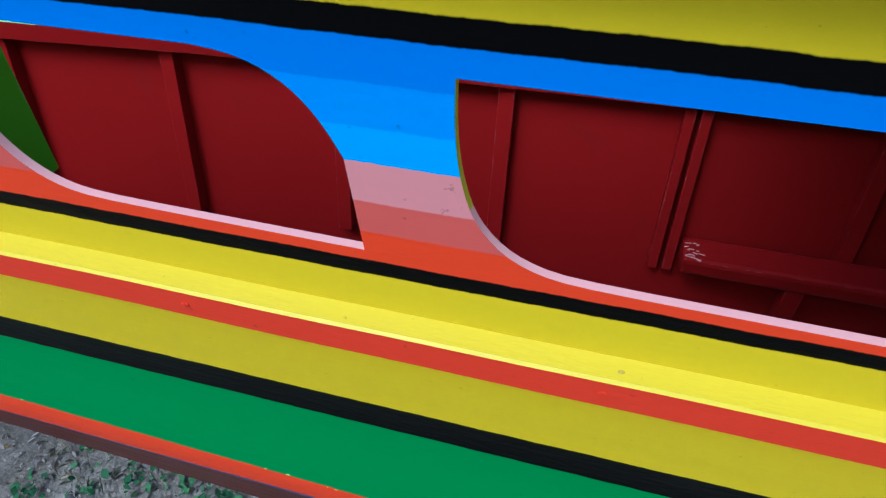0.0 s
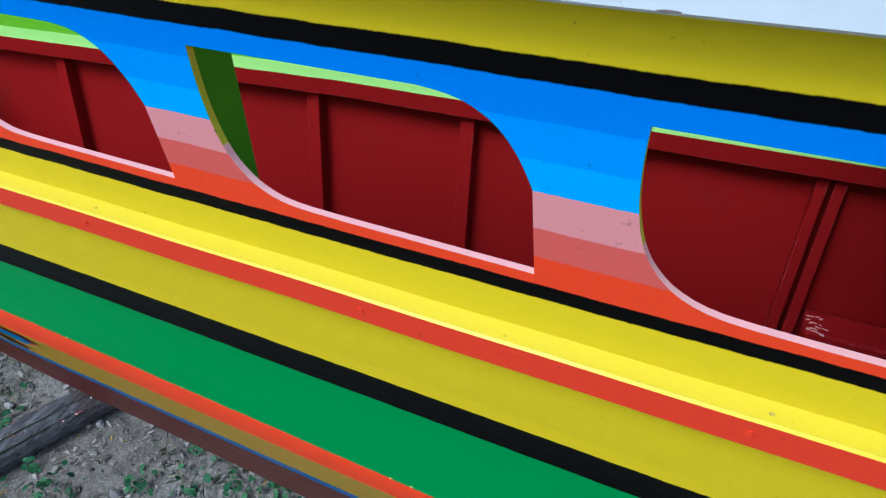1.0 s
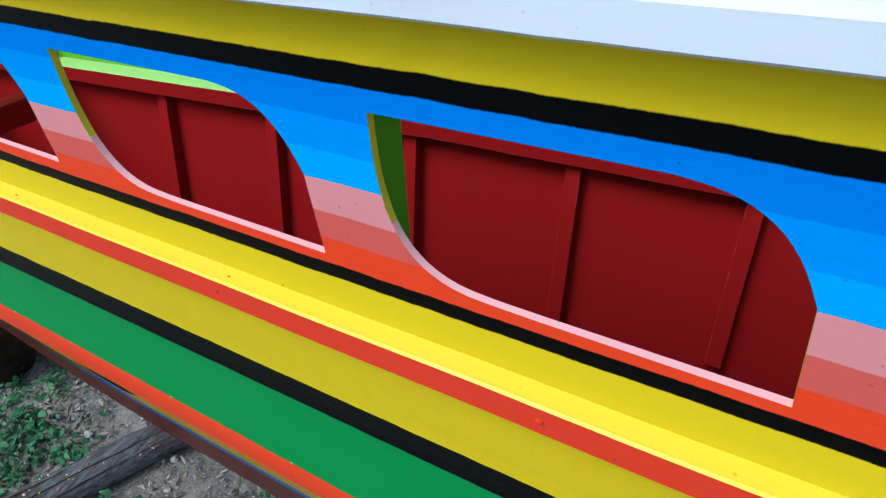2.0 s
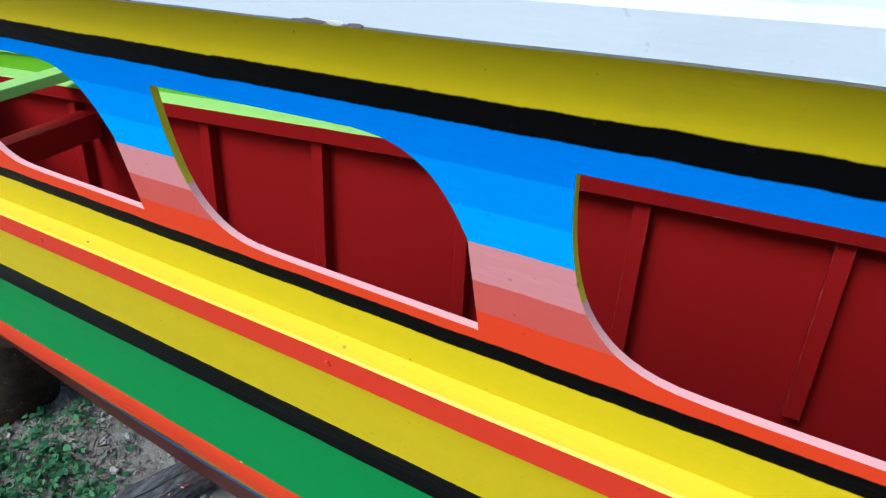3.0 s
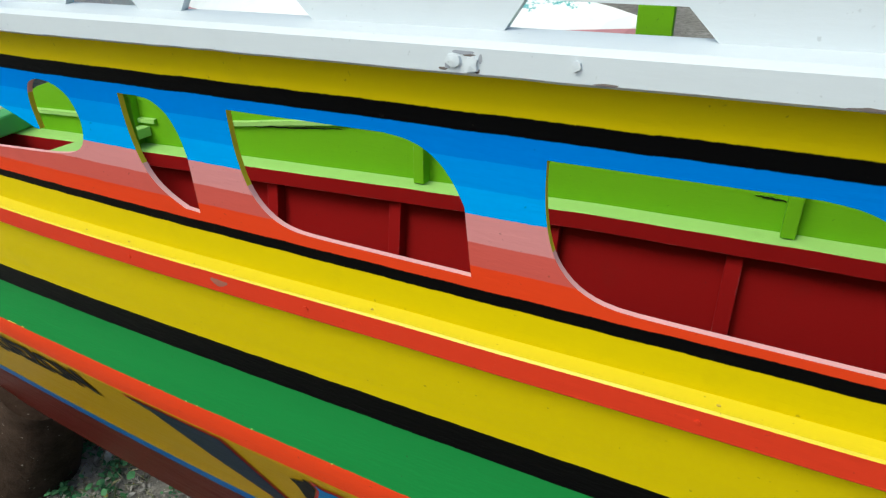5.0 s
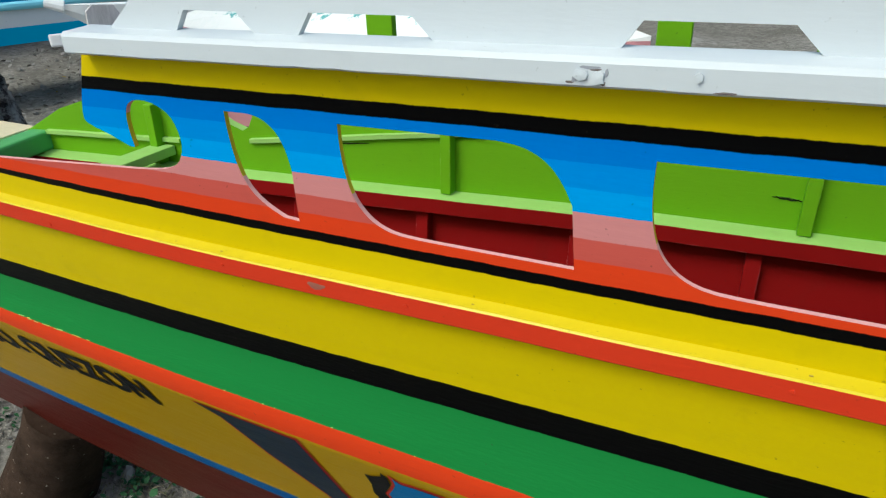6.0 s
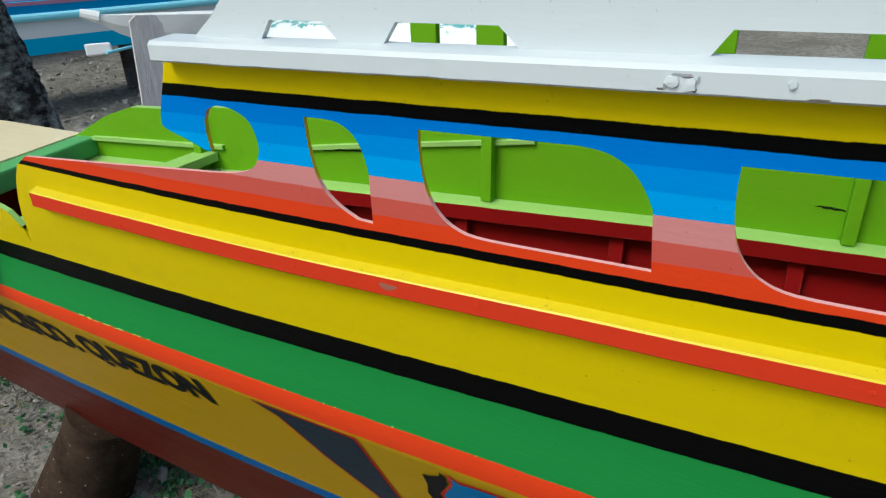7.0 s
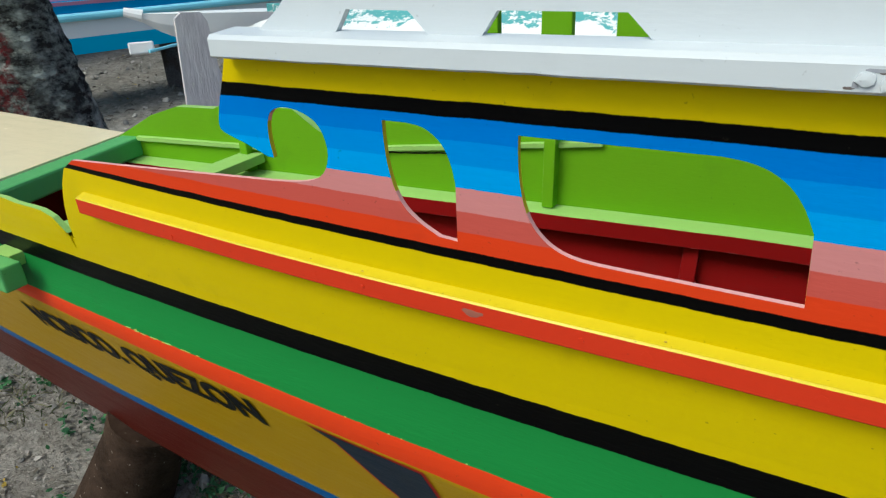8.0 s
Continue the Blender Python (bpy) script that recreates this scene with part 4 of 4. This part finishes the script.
def thicket(name, centre, rx, ry, h, n, size, label):
    bm = bmesh.new()
    for i in range(n):
        a, r = rnd.uniform(0, 6.3), math.sqrt(rnd.uniform(0, 1))
        x, y = centre[0] + rx * r * math.cos(a), centre[1] + ry * r * math.sin(a)
        z = ground_z(x, y) + h * rnd.uniform(0, 1) ** 0.8 * (1 - 0.4 * r + 0.5 * noise.noise(Vector((x * 0.7, y * 0.7, 0))))
        flake(bm, (x, y, z), size * rnd.uniform(0.6, 1.4), rnd.uniform(0, 6.3), rnd.gauss(0, 0.9), rnd.gauss(0, 0.9), 0.45)
    ob = thing(name, label, "bush")
    part("foliage", bm, M_FAR, ob)
    for k in range(7):
        x, y = centre[0] + rx * rnd.uniform(-0.7, 0.7), centre[1] + ry * rnd.uniform(-0.7, 0.7)
        z = ground_z(x, y) - 0.05
        part("stem", tube(bmesh.new(), [(x, y, z), (x + rnd.uniform(-0.2, 0.2), y + rnd.uniform(-0.2, 0.2), z + h * 0.5), (x + rnd.uniform(-0.4, 0.4), y + rnd.uniform(-0.4, 0.4), z + h * 0.95)], [0.06, 0.045, 0.015], 7, 0.1), M_LOG, ob)


# the last three are unseen, added to dim low sky light and paint reflections
for i, (x, y, rx, ry, h) in enumerate(((-13.5, 5.0, 2.0, 4.0, 4.5), (-13.0, 11.0, 2.5, 4.0, 5.0), (-9.0, 15.5, 4.0, 2.5, 5.0), (-3.0, 16.5, 4.0, 2.5, 4.5), (4.5, 15.0, 4.5, 2.5, 4.5), (-14.0, -2.0, 2.0, 4.0, 4.5), (11.0, 9.0, 2.5, 5.0, 4.5), (-7.0, -11.0, 4.5, 2.5, 3.0), (1.5, -12.0, 4.5, 2.5, 3.2), (9.5, -9.0, 4.0, 3.0, 3.0))):
    thicket("thicket", (x, y), rx, ry, h, 5200, 0.16, "dense dark green thicket, backdrop and unseen sky screen")
for i, (x, y, rx, ry, h) in enumerate(((-3.4, 6.0, 1.2, 0.8, 0.75), (-0.8, 5.2, 1.0, 0.7, 0.8), (1.6, 5.6, 1.2, 0.8, 0.8))):
    thicket("shrub", (x, y), rx, ry, h, 1500, 0.06, "low grey-green shrub with dry sticks")
for i in range(16):
    x, y = rnd.uniform(-3.0, 2.0), rnd.uniform(3.6, 5.2)
    st = thing("stick", "pale dry stick leaning in the scrub", "stick", group="dry sticks")
    z = ground_z(x, y)
    part("shaft", tube(bmesh.new(), [(x, y, z), (x + rnd.uniform(-0.9, 0.9), y + rnd.uniform(-0.2, 0.2), z + rnd.uniform(0.7, 1.3))], [0.018, 0.012], 6), M_LITTER, st)
